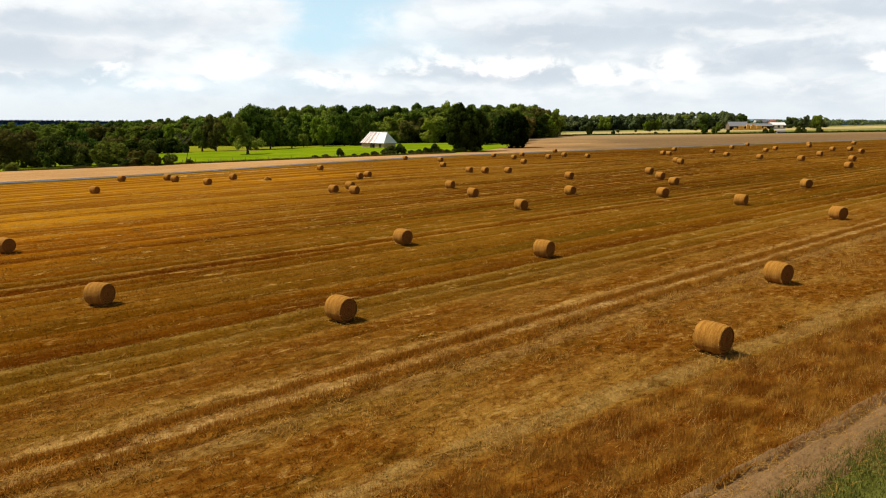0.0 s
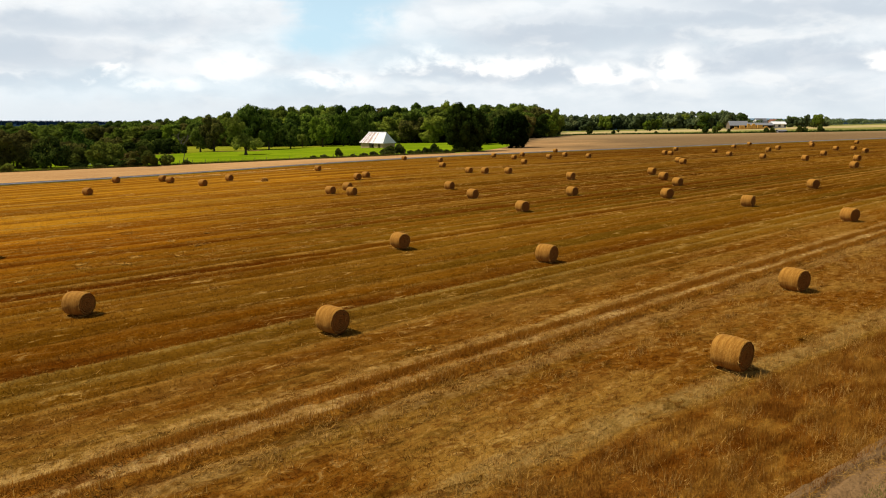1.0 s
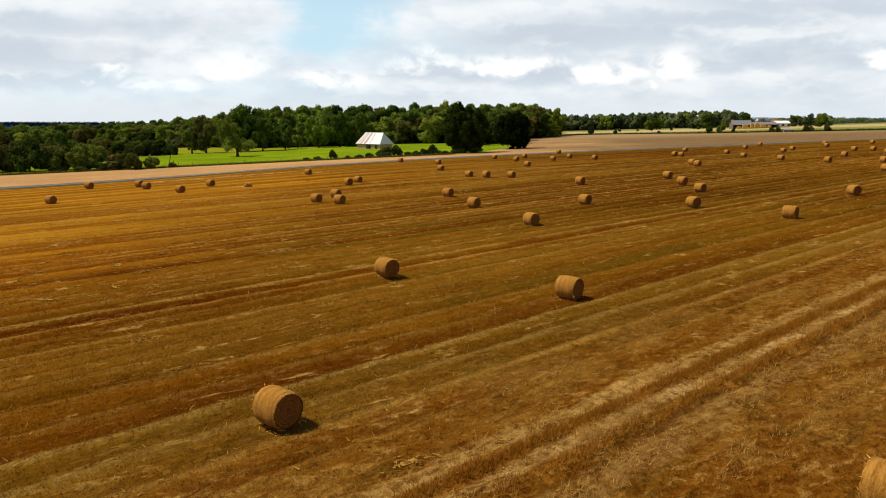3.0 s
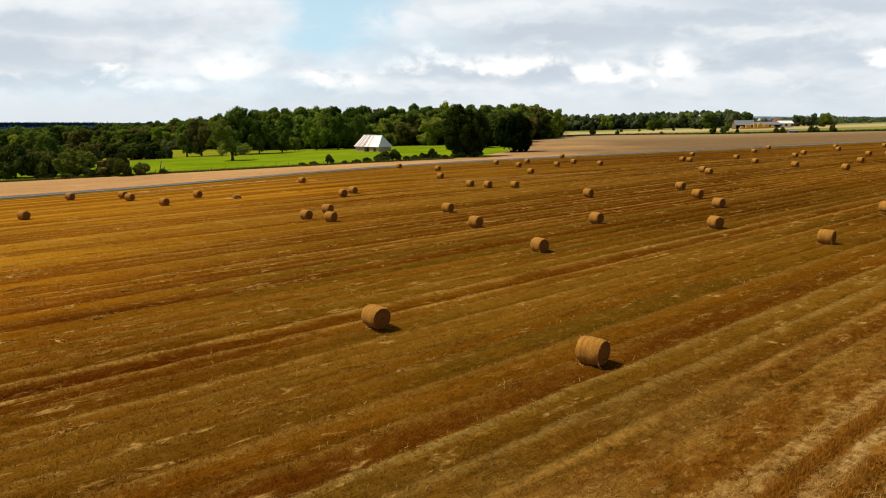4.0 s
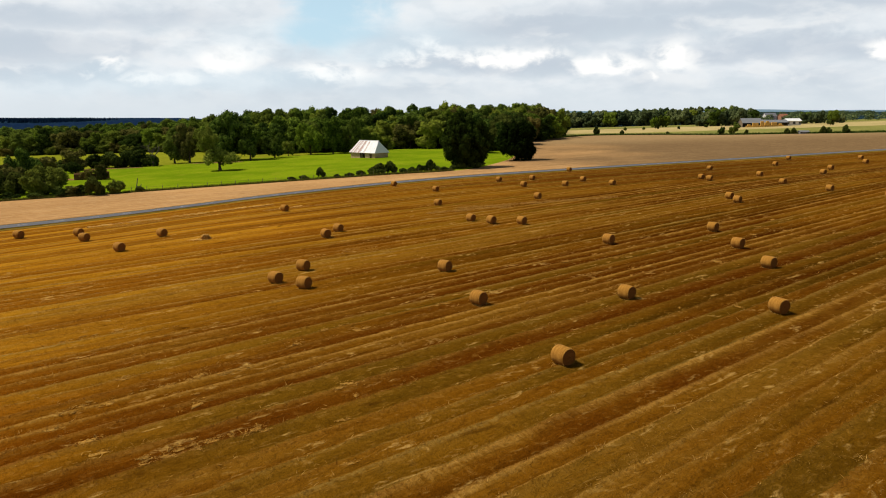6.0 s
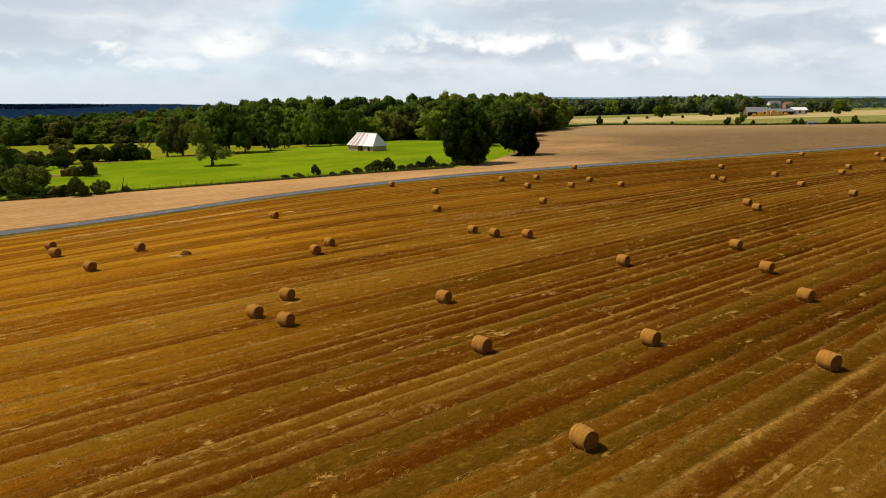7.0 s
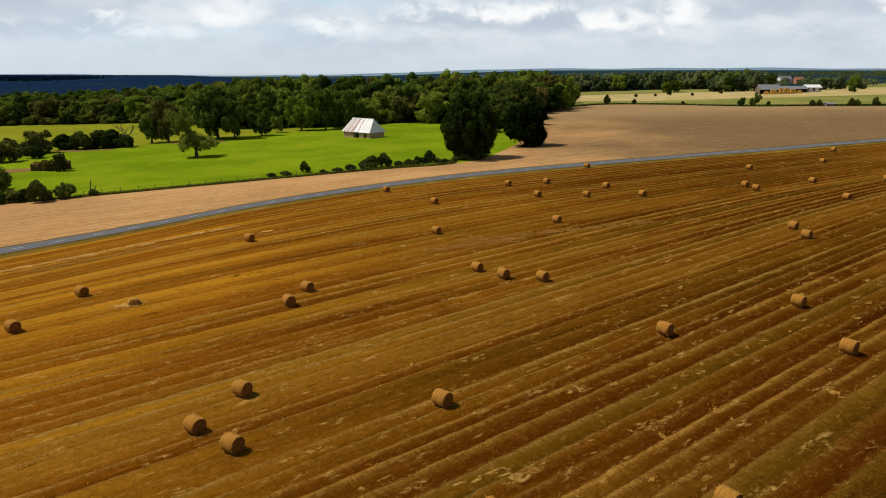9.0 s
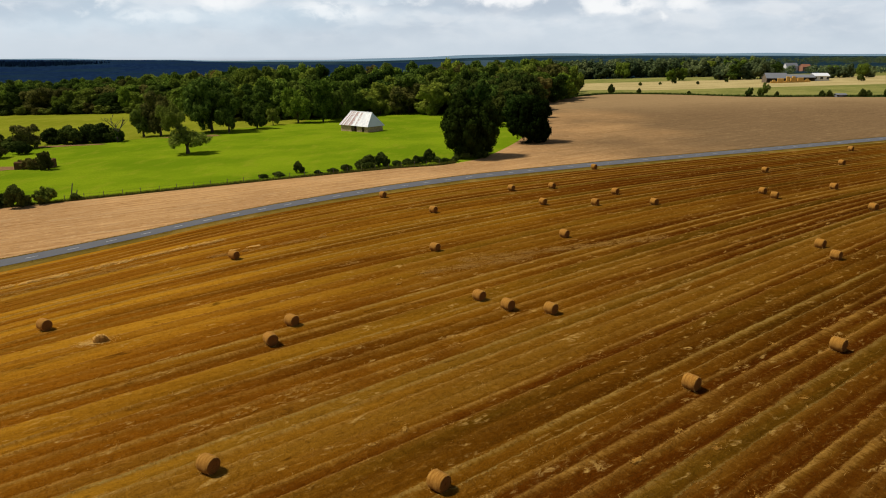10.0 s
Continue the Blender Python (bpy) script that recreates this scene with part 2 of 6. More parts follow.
def place(name, me, mat, parent=None, label="", matrix=None):
    me.materials.clear()
    me.materials.append(mat)
    ob = new(name, me)
    if parent:
        ob.parent = parent
    if matrix:
        ob.matrix_basis = matrix
    return tagged(ob, label)


def part(name, bm, mat, parent, label="", smooth=False):
    me = bpy.data.meshes.new(name)
    bm.to_mesh(me)
    bm.free()
    me.polygons.foreach_set("use_smooth", np.full(len(me.polygons), smooth))
    return place(name, me, mat, parent, label)


def thing(name, label, category, m=None, group="", kind=""):
    ob = new(name)
    ob.empty_display_size = 0.2
    if m:
        ob.matrix_basis = m
    return tagged(ob, label, category, group, kind)


def strip(name, xs, lo, hi, rows, mat, lift=0.0, uv=False, label="", category=""):
    """A sheet of ground between two lines y(x)."""
    xs = np.asarray(xs, float)
    f = np.linspace(0, 1, rows + 1)
    X = np.repeat(xs[:, None], rows + 1, 1)
    Y = lo(xs)[:, None] * (1 - f) + hi(xs)[:, None] * f
    V = np.stack([X, Y, G(X, Y) + lift], -1).reshape(-1, 3)
    i, j = np.meshgrid(np.arange(len(xs) - 1), np.arange(rows), indexing="ij")
    a = (i * (rows + 1) + j).ravel()
    F = np.stack([a, a + rows + 1, a + rows + 2, a + 1], 1)
    UV = np.stack(row_uv(V[:, 0], V[:, 1]), 1) if uv else None
    return tagged(place(name, fast_mesh(name, V, F, UV, True), mat), label, category, kind="structure")


def box(bm, x0, x1, y0, y1, z0, z1, m=None):
    got = bmesh.ops.create_cube(bm, size=1, matrix=Matrix.LocRotScale(((x0 + x1) / 2, (y0 + y1) / 2, (z0 + z1) / 2), None, (x1 - x0, y1 - y0, z1 - z0)))
    if m:
        bmesh.ops.transform(bm, matrix=m, verts=got["verts"])
    return got["verts"]


def tube(bm, a, b, ra, rb, sides=6):
    """A tapered round bar from a to b."""
    a, b = Vector(a), Vector(b)
    q = (b - a).to_track_quat("Z", "Y").to_matrix()
    rings = []
    for p, r in ((a, ra), (b, rb)):
        rings.append([bm.verts.new(p + q @ Vector((r * math.cos(k * math.tau / sides), r * math.sin(k * math.tau / sides), 0))) for k in range(sides)])
    for k in range(sides):
        bm.faces.new((rings[0][k], rings[0][(k + 1) % sides], rings[1][(k + 1) % sides], rings[1][k]))
    bm.faces.new(rings[1])


# ---- materials ----
STRAW_TONE = (1.00, 0.96, 1.10)


def stubble_color(s):
    """Lanes of cut straw, russet, gold or olive, each with a pale fuzzy edge; wheel tracks and rough straw by the near edge."""
    uv = s.uv()
    lane, w, _ = s.xyz(s.uv("lanes"))
    streak = s.noise(s.mapped(uv, (0.035, 0.45, 1)), 1.0, 4, 0.6, 0.2)
    fine = s.noise(s.mapped(uv, (0.45, 2.0, 1)), 1.0, 5, 0.66, 0.5)
    tuft = s.noise(s.mapped(uv, (1.5, 2.6, 1), (3, 9, 0)), 1.0, 4, 0.62, 0.8)
    fuzz = s.noise(s.mapped(uv, (4.0, 1.1, 1), (1, 4, 0)), 1.0, 4, 0.6, 0.3)          # tufts combed across the lane
    patch = s.noise(s.mapped(uv, (0.016, 0.024, 1)), 1.0, 3, 0.5)
    blotch = s.noise(s.mapped(uv, (0.13, 0.26, 1), (7, 3, 0)), 1.0, 5, 0.62, 0.8)
    heap = s.noise(s.mapped(uv, (0.30, 0.95, 1), (21, 5, 0)), 1.0, 5, 0.6, 1.0)
    sub = s.math("ADD", s.math("ADD", s.math("MULTIPLY", s.math("ADD", fine, -0.5), 0.30), s.math("MULTIPLY", s.math("ADD", fuzz, -0.5), 0.30)), s.math("MULTIPLY", s.math("ADD", blotch, -0.5), 0.20))
    turn = s.math("ADD", lane, sub)
    which, fr = s.math("FLOOR", turn), s.math("FRACT", turn)
    own, own2 = s.chance(which), s.chance(s.math("ADD", which, 57.3))
    near = s.span(w, 21, 32, 1, 0)
    # colour of each lane, drifting along it
    drift = s.math("ADD", own, s.math("MULTIPLY", s.math("ADD", streak, -0.5), 0.75))
    drift = s.math("ADD", drift, s.math("MULTIPLY", s.math("ADD", patch, -0.5), 0.7))
    base = s.mix(s.span(drift, 0.22, 0.46), (0.112, 0.034, 0.0018), (0.172, 0.069, 0.0036))
    base = s.mix(s.span(drift, 0.52, 0.80, 0, 0.85), base, (0.122, 0.065, 0.0042))
    ripe = s.span(s.math("ADD", patch, s.math("MULTIPLY", blotch, 0.35)), 0.64, 0.84, 0, 0.60)
    base = s.mix(ripe, base, (0.250, 0.108, 0.0050))
    u, v, _ = s.xyz(uv)
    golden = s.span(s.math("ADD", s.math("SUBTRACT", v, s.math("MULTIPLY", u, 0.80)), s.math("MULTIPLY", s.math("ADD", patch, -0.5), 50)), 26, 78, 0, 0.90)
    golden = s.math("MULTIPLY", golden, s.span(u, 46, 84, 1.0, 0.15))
    base = s.mix(golden, base, s.mix(s.span(drift, 0.2, 0.7), (0.260, 0.096, 0.0045), (0.500, 0.235, 0.0120)))      # sun patch towards the far corner, put into the straw colour
    east_shade = s.span(s.math("ADD", s.math("SUBTRACT", v, s.math("MULTIPLY", u, 0.80)), s.math("MULTIPLY", s.math("ADD", patch, -0.5), 50)), 60, 0, 0, 0.9)
    base = s.mix(s.math("MULTIPLY", s.math("MULTIPLY", east_shade, s.span(u, 38, 90, 0.35, 1.0)), s.span(w, 24, 50)), base, s.mix(1.0, base, (0.74, 0.67, 0.66), "MULTIPLY"))      # cloud shade towards the east, painted in by darkening the straw
    west = s.math("MULTIPLY", s.span(s.math("ADD", u, s.math("MULTIPLY", s.math("ADD", patch, -0.5), 16)), 30, 13), s.math("MULTIPLY", s.span(w, 82, 60), s.span(w, 26, 36)))
    base = s.mix(s.math("MULTIPLY", west, 0.9), base, s.mix(1.0, base, (0.84, 0.66, 0.50), "MULTIPLY"))      # redder straw towards the west
    broad = s.noise(s.mapped(uv, (0.014, 0.12, 1), (3, 31, 0)), 1.0, 4, 0.6, 0.4)
    base = s.mix(s.span(broad, 0.36, 0.50, 0.70, 0.0), base, s.mix(1.0, base, (0.52, 0.46, 0.44), "MULTIPLY"))
    base = s.mix(s.span(broad, 0.52, 0.66, 0.0, 0.55), base, (0.225, 0.112, 0.0095))
    # rough ground by the near edge: tan, grey-olive and russet patches
    rough = s.mix(s.span(blotch, 0.36, 0.56), (0.310, 0.163, 0.024), (0.205, 0.078, 0.0062))
    rough = s.mix(s.span(heap, 0.30, 0.46, 0.7, 0.0), rough, (0.135, 0.072, 0.008))
    rough = s.mix(s.span(streak, 0.52, 0.68, 0, 0.6), rough, (0.185, 0.112, 0.012))
    base = s.mix(s.math("MULTIPLY", near, 0.85), base, rough)
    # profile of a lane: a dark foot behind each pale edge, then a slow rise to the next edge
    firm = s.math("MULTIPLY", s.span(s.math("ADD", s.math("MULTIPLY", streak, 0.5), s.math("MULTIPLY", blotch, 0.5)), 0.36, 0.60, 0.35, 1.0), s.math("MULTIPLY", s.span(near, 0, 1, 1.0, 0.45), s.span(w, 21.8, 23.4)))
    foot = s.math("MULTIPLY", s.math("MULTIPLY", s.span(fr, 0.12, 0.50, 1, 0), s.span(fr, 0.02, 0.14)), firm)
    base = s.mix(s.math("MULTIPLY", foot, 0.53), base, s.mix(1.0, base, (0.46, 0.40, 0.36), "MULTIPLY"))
    rise = s.math("MULTIPLY", s.span(fr, 0.45, 0.95, 0, 1), firm)
    base = s.mix(s.math("MULTIPLY", rise, s.span(own2, 0, 1, 0.15, 0.85, False)), base, (0.250, 0.128, 0.013))
    edge = s.math("MULTIPLY", s.math("MAXIMUM", s.span(fr, 0.72, 0.96, 0, 1), s.span(fr, 0.02, 0.13, 1, 0)), firm)
    edge = s.math("MULTIPLY", edge, s.math("MULTIPLY", s.span(own2, 0.1, 0.9, 0.12, 1.0), s.span(fuzz, 0.30, 0.60, 0.35, 1.0)))
    base = s.mix(s.math("MULTIPLY", edge, 0.74), base, s.mix(s.span(drift, 0.35, 0.75), (0.430, 0.240, 0.042), (0.320, 0.222, 0.050)))
    # tufts and loose straw
    base = s.mix(s.math("MULTIPLY", s.span(tuft, 0.28, 0.50, 0.55, 0.0), s.span(near, 0, 1, 0.70, 1.0)), base, s.mix(1.0, base, (0.42, 0.38, 0.36), "MULTIPLY"))
    base = s.mix(s.math("MULTIPLY", s.span(tuft, 0.54, 0.72, 0, 1), s.span(near, 0, 1, 0.30, 0.60)), base, (0.380, 0.205, 0.030))
    base = s.mix(s.math("MULTIPLY", s.span(heap, 0.57, 0.70, 0, 0.85), s.span(tuft, 0.42, 0.62)), base, (0.480, 0.300, 0.068))
    base = s.mix(s.math("MULTIPLY", s.span(heap, 0.30, 0.42, 0.65, 0.0), s.span(fine, 0.42, 0.60)), base, (0.062, 0.022, 0.0018))
    base = s.mix(s.span(fuzz, 0.30, 0.50, 0.30, 0.0), base, s.mix(1.0, base, (0.55, 0.50, 0.46), "MULTIPLY"))
    clod = s.noise(s.mapped(uv, (2.0, 2.9, 1), (13, 2, 0)), 1.0, 5, 0.62, 1.0)
    base = s.mix(s.math("MULTIPLY", s.span(w, 19, 30, 1.0, 0.12), s.span(clod, 0.36, 0.50, 0.75, 0.0)), base, s.mix(1.0, base, (0.50, 0.36, 0.28), "MULTIPLY"))
    base = s.mix(s.math("MULTIPLY", s.span(w, 19, 30, 1.0, 0.12), s.span(clod, 0.55, 0.70, 0.0, 0.7)), base, (0.420, 0.245, 0.055))
    # the margin: tall russet stubble, and a pale trodden line inside it
    off = s.math("ADD", s.math("MULTIPLY", s.math("ADD", blotch, -0.5), 1.6), s.math("MULTIPLY", s.math("ADD", fine, -0.5), 1.2))
    wv = s.math("ADD", w, off)
    tall = s.span(wv, 11.6, 12.8, 1, 0)
    russet = s.mix(s.span(heap, 0.40, 0.60), (0.215, 0.078, 0.0065), (0.330, 0.170, 0.022))
    base = s.mix(s.math("MULTIPLY", tall, 0.8), base, s.mix(s.span(tuft, 0.36, 0.62), s.mix(1.0, russet, (0.62, 0.52, 0.45), "MULTIPLY"), russet))
    for at, wide, light, dark, much in ((13.1, 0.55, (0.390, 0.255, 0.070), (0.230, 0.145, 0.032), 0.65), (21.7, 0.42, (0.500, 0.320, 0.085), (0.260, 0.140, 0.022), 0.80), (20.25, 0.36, (0.560, 0.370, 0.115), (0.280, 0.160, 0.030), 0.90),
                                       (18.6, 0.60, (0.380, 0.245, 0.070), (0.220, 0.115, 0.022), 0.55), (20.9, 0.36, (0.310, 0.125, 0.0100), (0.190, 0.064, 0.0045), 0.75), (19.62, 0.24, (0.350, 0.165, 0.018), (0.220, 0.090, 0.0080), 0.75),
                                       (19.18, 0.15, (0.090, 0.034, 0.0040), (0.050, 0.018, 0.0024), 0.60)):
        there = s.span(s.math("ABSOLUTE", s.math("ADD", wv, -at)), wide * 0.45, wide * 1.25, much, 0.0)
        base = s.mix(s.math("MULTIPLY", there, s.span(s.math("ADD", s.math("MULTIPLY", heap, 0.5), s.math("MULTIPLY", clod, 0.5)), 0.40, 0.54, 0.15, 1.0)), base, s.mix(s.span(s.math("ADD", s.math("MULTIPLY", tuft, 0.5), s.math("MULTIPLY", fuzz, 0.5)), 0.38, 0.60), dark, light))
    return s.mix(1.0, base, STRAW_TONE, "MULTIPLY"), fine, tuft


def mat_stubble(s):
    base, fine, streak = stubble_color(s)
    o = s.coord("Object")
    grain = s.noise(o, 9.0, 5, 0.7)
    base = s.mix(s.span(grain, 0.30, 0.75), s.mix(1.0, base, (0.86, 0.84, 0.82), "MULTIPLY"), s.mix(1.0, base, (1.10, 1.11, 1.12), "MULTIPLY"))
    h = s.math("ADD", grain, s.math("MULTIPLY", s.math("ADD", fine, streak), 1.2))
    return base, 0.9, h, 0.12


def mat_blades(s):
    base, _, _ = stubble_color(s)
    isl = s.n("ShaderNodeNewGeometry").outputs["Random Per Island"]
    base = s.mix(s.span(isl, 0, 1, smooth=False), s.mix(1.0, base, (1.00, 0.98, 0.96), "MULTIPLY"), s.mix(1.0, base, (1.45, 1.44, 1.42), "MULTIPLY"))
    return base, 0.7


def mat_straw(light, dark, scale=6.0):
    def build(s):
        o = s.coord("Object")
        isl = s.n("ShaderNodeNewGeometry").outputs["Random Per Island"]
        f = s.noise(o, scale, 4, 0.65)
        return s.mix(s.math("ADD", s.math("MULTIPLY", isl, 0.6), s.math("MULTIPLY", f, 0.5)), dark, light), 0.75
    return build


def mat_bale_side(s):
    o = s.coord("Object")
    rnd = s.n("ShaderNodeObjectInfo").outputs["Random"]
    wraps = s.noise(s.mapped(o, (14, 1.2, 1.2)), 1.0, 4, 0.6, 0.4)
    fib = s.noise(s.mapped(o, (30, 10, 10)), 1.0, 4, 0.7)
    stain = s.noise(o, 1.6, 3)
    c = s.mix(s.span(wraps, 0.35, 0.68), (0.275, 0.112, 0.014), (0.445, 0.215, 0.038))
    c = s.mix(s.span(fib, 0.45, 0.75, 0, 0.5), c, (0.57, 0.320, 0.070))
    c = s.mix(s.span(stain, 0.52, 0.74, 0, 0.5), c, (0.22, 0.092, 0.014))
    c = s.mix(s.math("MULTIPLY", rnd, 0.30), c, (0.34, 0.168, 0.024))
    return c, 0.8, s.math("ADD", wraps, fib), 0.05


def mat_bale_end(s):
    o = s.coord("Object")
    _, y, z = s.xyz(o)
    zz = s.math("ADD", z, -0.565)
    rad = s.math("SQRT", s.math("ADD", s.math("MULTIPLY", y, y), s.math("MULTIPLY", zz, zz)))
    ring = s.math("SINE", s.math("ADD", s.math("MULTIPLY", rad, 62), s.math("MULTIPLY", s.noise(o, 4.0, 3), 9)))
    fib = s.noise(o, 26.0, 5, 0.7)
    c = s.mix(s.span(ring, -1, 1, 0.42, 0.58), (0.200, 0.068, 0.012), (0.340, 0.140, 0.030))
    c = s.mix(s.span(fib, 0.45, 0.72, 0, 0.6), c, (0.36, 0.170, 0.040))
    c = s.mix(s.span(rad, 0.0, 0.10, 0.25, 0.0), c, (0.12, 0.055, 0.014))
    return c, 0.85, s.math("ADD", s.math("MULTIPLY", ring, 0.5), fib), 0.05


def mat_tan(s):
    o = s.coord("Object")
    lines = s.mapped(o, (0.30, 0.30, 1), rot=(0, 0, radians(-33)))
    a = s.noise(s.mapped(lines, (0.09, 4.5, 1)), 1.0, 5, 0.65, 0.3)
    b = s.noise(o, 0.022, 4)
    p = s.noise(s.mapped(lines, (0.5, 1.6, 1)), 1.0, 5, 0.65, 0.5)
    g = s.noise(o, 1.7, 5, 0.7)
    c = s.mix(s.span(a, 0.34, 0.66), (0.385, 0.207, 0.078), (0.555, 0.330, 0.140))
    c = s.mix(s.span(b, 0.40, 0.62, 0, 0.35), c, (0.225, 0.112, 0.044))
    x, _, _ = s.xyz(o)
    cloud_shade = s.span(s.math("ADD", x, s.math("MULTIPLY", s.math("ADD", b, -0.5), 120)), 0, 85)     # cloud shade over the eastern part, painted into the soil as a browner tone
    c = s.mix(s.math("MULTIPLY", cloud_shade, 0.86), c, s.mix(a, (0.105, 0.069, 0.035), (0.146, 0.099, 0.052)))
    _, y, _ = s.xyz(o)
    dry = s.span(s.math("ADD", y, s.math("MULTIPLY", s.math("ADD", b, -0.5), 90)), 330, 430)      # sunlit strip on the far rise, painted in as a paler tone
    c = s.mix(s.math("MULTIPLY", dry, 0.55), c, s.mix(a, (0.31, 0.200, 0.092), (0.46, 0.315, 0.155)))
    c = s.mix(s.math("MULTIPLY", s.span(p, 0.52, 0.70, 0, 0.6), s.span(cloud_shade, 0, 1, 1.0, 0.35)), c, (0.43, 0.28, 0.14))
    c = s.mix(s.math("MULTIPLY", s.span(g, 0.42, 0.70, 0, 0.5), s.span(cloud_shade, 0, 1, 1.0, 0.35)), c, (0.36, 0.225, 0.112))
    clod = s.noise(s.mapped(lines, (2.0, 4.2, 1)), 1.0, 5, 0.62, 0.6)
    c = s.mix(s.span(clod, 0.30, 0.45, 0.60, 0.0), c, s.mix(1.0, c, (0.56, 0.50, 0.46), "MULTIPLY"))
    c = s.mix(s.math("MULTIPLY", s.span(clod, 0.55, 0.70, 0, 0.55), s.span(cloud_shade, 0, 1, 1.0, 0.2)), c, (0.62, 0.385, 0.175))
    c = s.mix(s.span(g, 0.28, 0.46, 0.45, 0.0), c, (0.15, 0.074, 0.027))
    return c, 0.9, s.math("ADD", g, s.math("ADD", a, p)), 0.16


def mat_grass(lo, hi, dry, dry_amount=0.4):
    def build(s):
        o = s.coord("Object")
        a = s.noise(o, 0.035, 4, 0.6)
        b = s.noise(s.mapped(o, (1, 0.35, 1), rot=(0, 0, radians(33))), 0.28, 4, 0.6)
        g = s.noise(o, 3.5, 5, 0.75)
        c = s.mix(s.span(a, 0.36, 0.62), lo, hi)
        c = s.mix(s.span(b, 0.50, 0.72, 0, dry_amount), c, dry)
        c = s.mix(s.span(g, 0.35, 0.70, 0.45, 0.0), c, tuple(0.45 * q for q in lo))
        return c, 0.8, g, 0.10
    return build


def mat_land(s):
    """Far farmland: patches of pasture, stubble and copse, tinted blue for distance haze."""
    o = s.coord("Object")
    cell = s.n("ShaderNodeTexVoronoi", {"Vector": s.mapped(o, (1, 0.55, 1)), "Scale": 0.0042}).outputs["Color"]
    r, g, _ = s.xyz(cell)
    n = s.noise(o, 0.02, 5, 0.65)
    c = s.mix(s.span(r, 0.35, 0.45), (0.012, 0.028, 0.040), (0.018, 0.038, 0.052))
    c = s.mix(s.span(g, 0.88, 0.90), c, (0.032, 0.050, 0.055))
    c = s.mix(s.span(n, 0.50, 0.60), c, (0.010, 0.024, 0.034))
    return c, 0.9


def mat_asphalt(s):
    o = s.coord("Object")
    g = s.noise(o, 22.0, 4, 0.7)
    p = s.noise(o, 0.35, 4)
    c = s.mix(p, (0.096, 0.096, 0.103), (0.134, 0.134, 0.142))
    return s.mix(s.span(g, 0.3, 0.7, 0, 0.4), c, (0.122, 0.121, 0.125)), 0.85, g, 0.01


def mat_plain(c1, c2, scale, rough=0.7, bump=0.02):
    def build(s):
        o = s.coord("Object")
        n = s.noise(o, scale, 5, 0.65)
        m = s.noise(o, scale * 0.13, 3)
        return s.mix(s.math("ADD", s.math("MULTIPLY", n, 0.6), s.math("MULTIPLY", m, 0.4)), c1, c2), rough, n, bump
    return build


def mat_leaf(dark, light, spark):
    def build(s):
        geo = s.n("ShaderNodeNewGeometry").outputs["Random Per Island"]
        rnd = s.n("ShaderNodeObjectInfo").outputs["Random"]
        o = s.coord("Object")
        n = s.noise(o, 0.55, 3)
        c = s.mix(s.span(s.math("ADD", s.math("MULTIPLY", geo, 0.65), s.math("MULTIPLY", n, 0.8)), 0.40, 1.00), dark, light)
        c = s.mix(s.math("MULTIPLY", s.math("POWER", rnd, 2.0), 0.6), c, spark)
        c = s.mix(s.span(s.math("FRACT", s.math("MULTIPLY", rnd, 7.3)), 0.0, 0.75, 0.75, 0.0), c, tuple(0.8 * q for q in dark))
        return c, 0.55
    return build


def leafy(m):
    """Let some of the sunlight through leaves and thin straw."""
    t = m.node_tree
    bsdf, out = t.nodes["Principled BSDF"], t.nodes["Material Output"]
    glow, mix = t.nodes.new("ShaderNodeBsdfTranslucent"), t.nodes.new("ShaderNodeMixShader")
    mix.inputs[0].default_value = 0.30
    t.links.new(bsdf.inputs["Base Color"].links[0].from_socket, glow.inputs["Color"])
    t.links.new(bsdf.outputs[0], mix.inputs[1])
    t.links.new(glow.outputs[0], mix.inputs[2])
    t.links.new(mix.outputs[0], out.inputs["Surface"])


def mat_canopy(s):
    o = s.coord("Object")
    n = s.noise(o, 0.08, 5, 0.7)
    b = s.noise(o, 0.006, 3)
    # navy of cloud shade and distance, put into the canopy colour
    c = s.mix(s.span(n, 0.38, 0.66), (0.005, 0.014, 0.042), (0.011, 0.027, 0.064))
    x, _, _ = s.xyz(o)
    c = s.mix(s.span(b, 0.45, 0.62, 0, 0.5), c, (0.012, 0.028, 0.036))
    # haze painted in: the canopy pales to grey-blue towards the east
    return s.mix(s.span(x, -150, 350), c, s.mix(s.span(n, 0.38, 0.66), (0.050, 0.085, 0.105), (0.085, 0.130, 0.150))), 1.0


def mat_rusty(s):
    """White-washed corrugated sheet with rust streaks down the slope; each sheet its own amount."""
    o = s.coord("Object")
    rnd = s.n("ShaderNodeObjectInfo").outputs["Random"]
    n = s.noise(s.mapped(o, (3.0, 3.0, 0.35)), 1.0, 4, 0.65)
    m = s.noise(o, 0.9, 4)
    x, _, _ = s.xyz(o)
    worn = s.math("ADD", s.math("MULTIPLY", n, 0.55), s.math("ADD", s.math("MULTIPLY", rnd, 0.35), s.math("MULTIPLY", m, 0.35)))
    f = s.span(s.math("ADD", worn, s.span(x, -4, 5, 0.08, -0.20)), 0.54, 0.74, 0, 0.9)
    c = s.mix(s.span(m, 0.35, 0.7), (0.62, 0.63, 0.66), (0.80, 0.80, 0.80))
    return s.mix(f, c, (0.27, 0.125, 0.105)), 0.45, n, 0.01


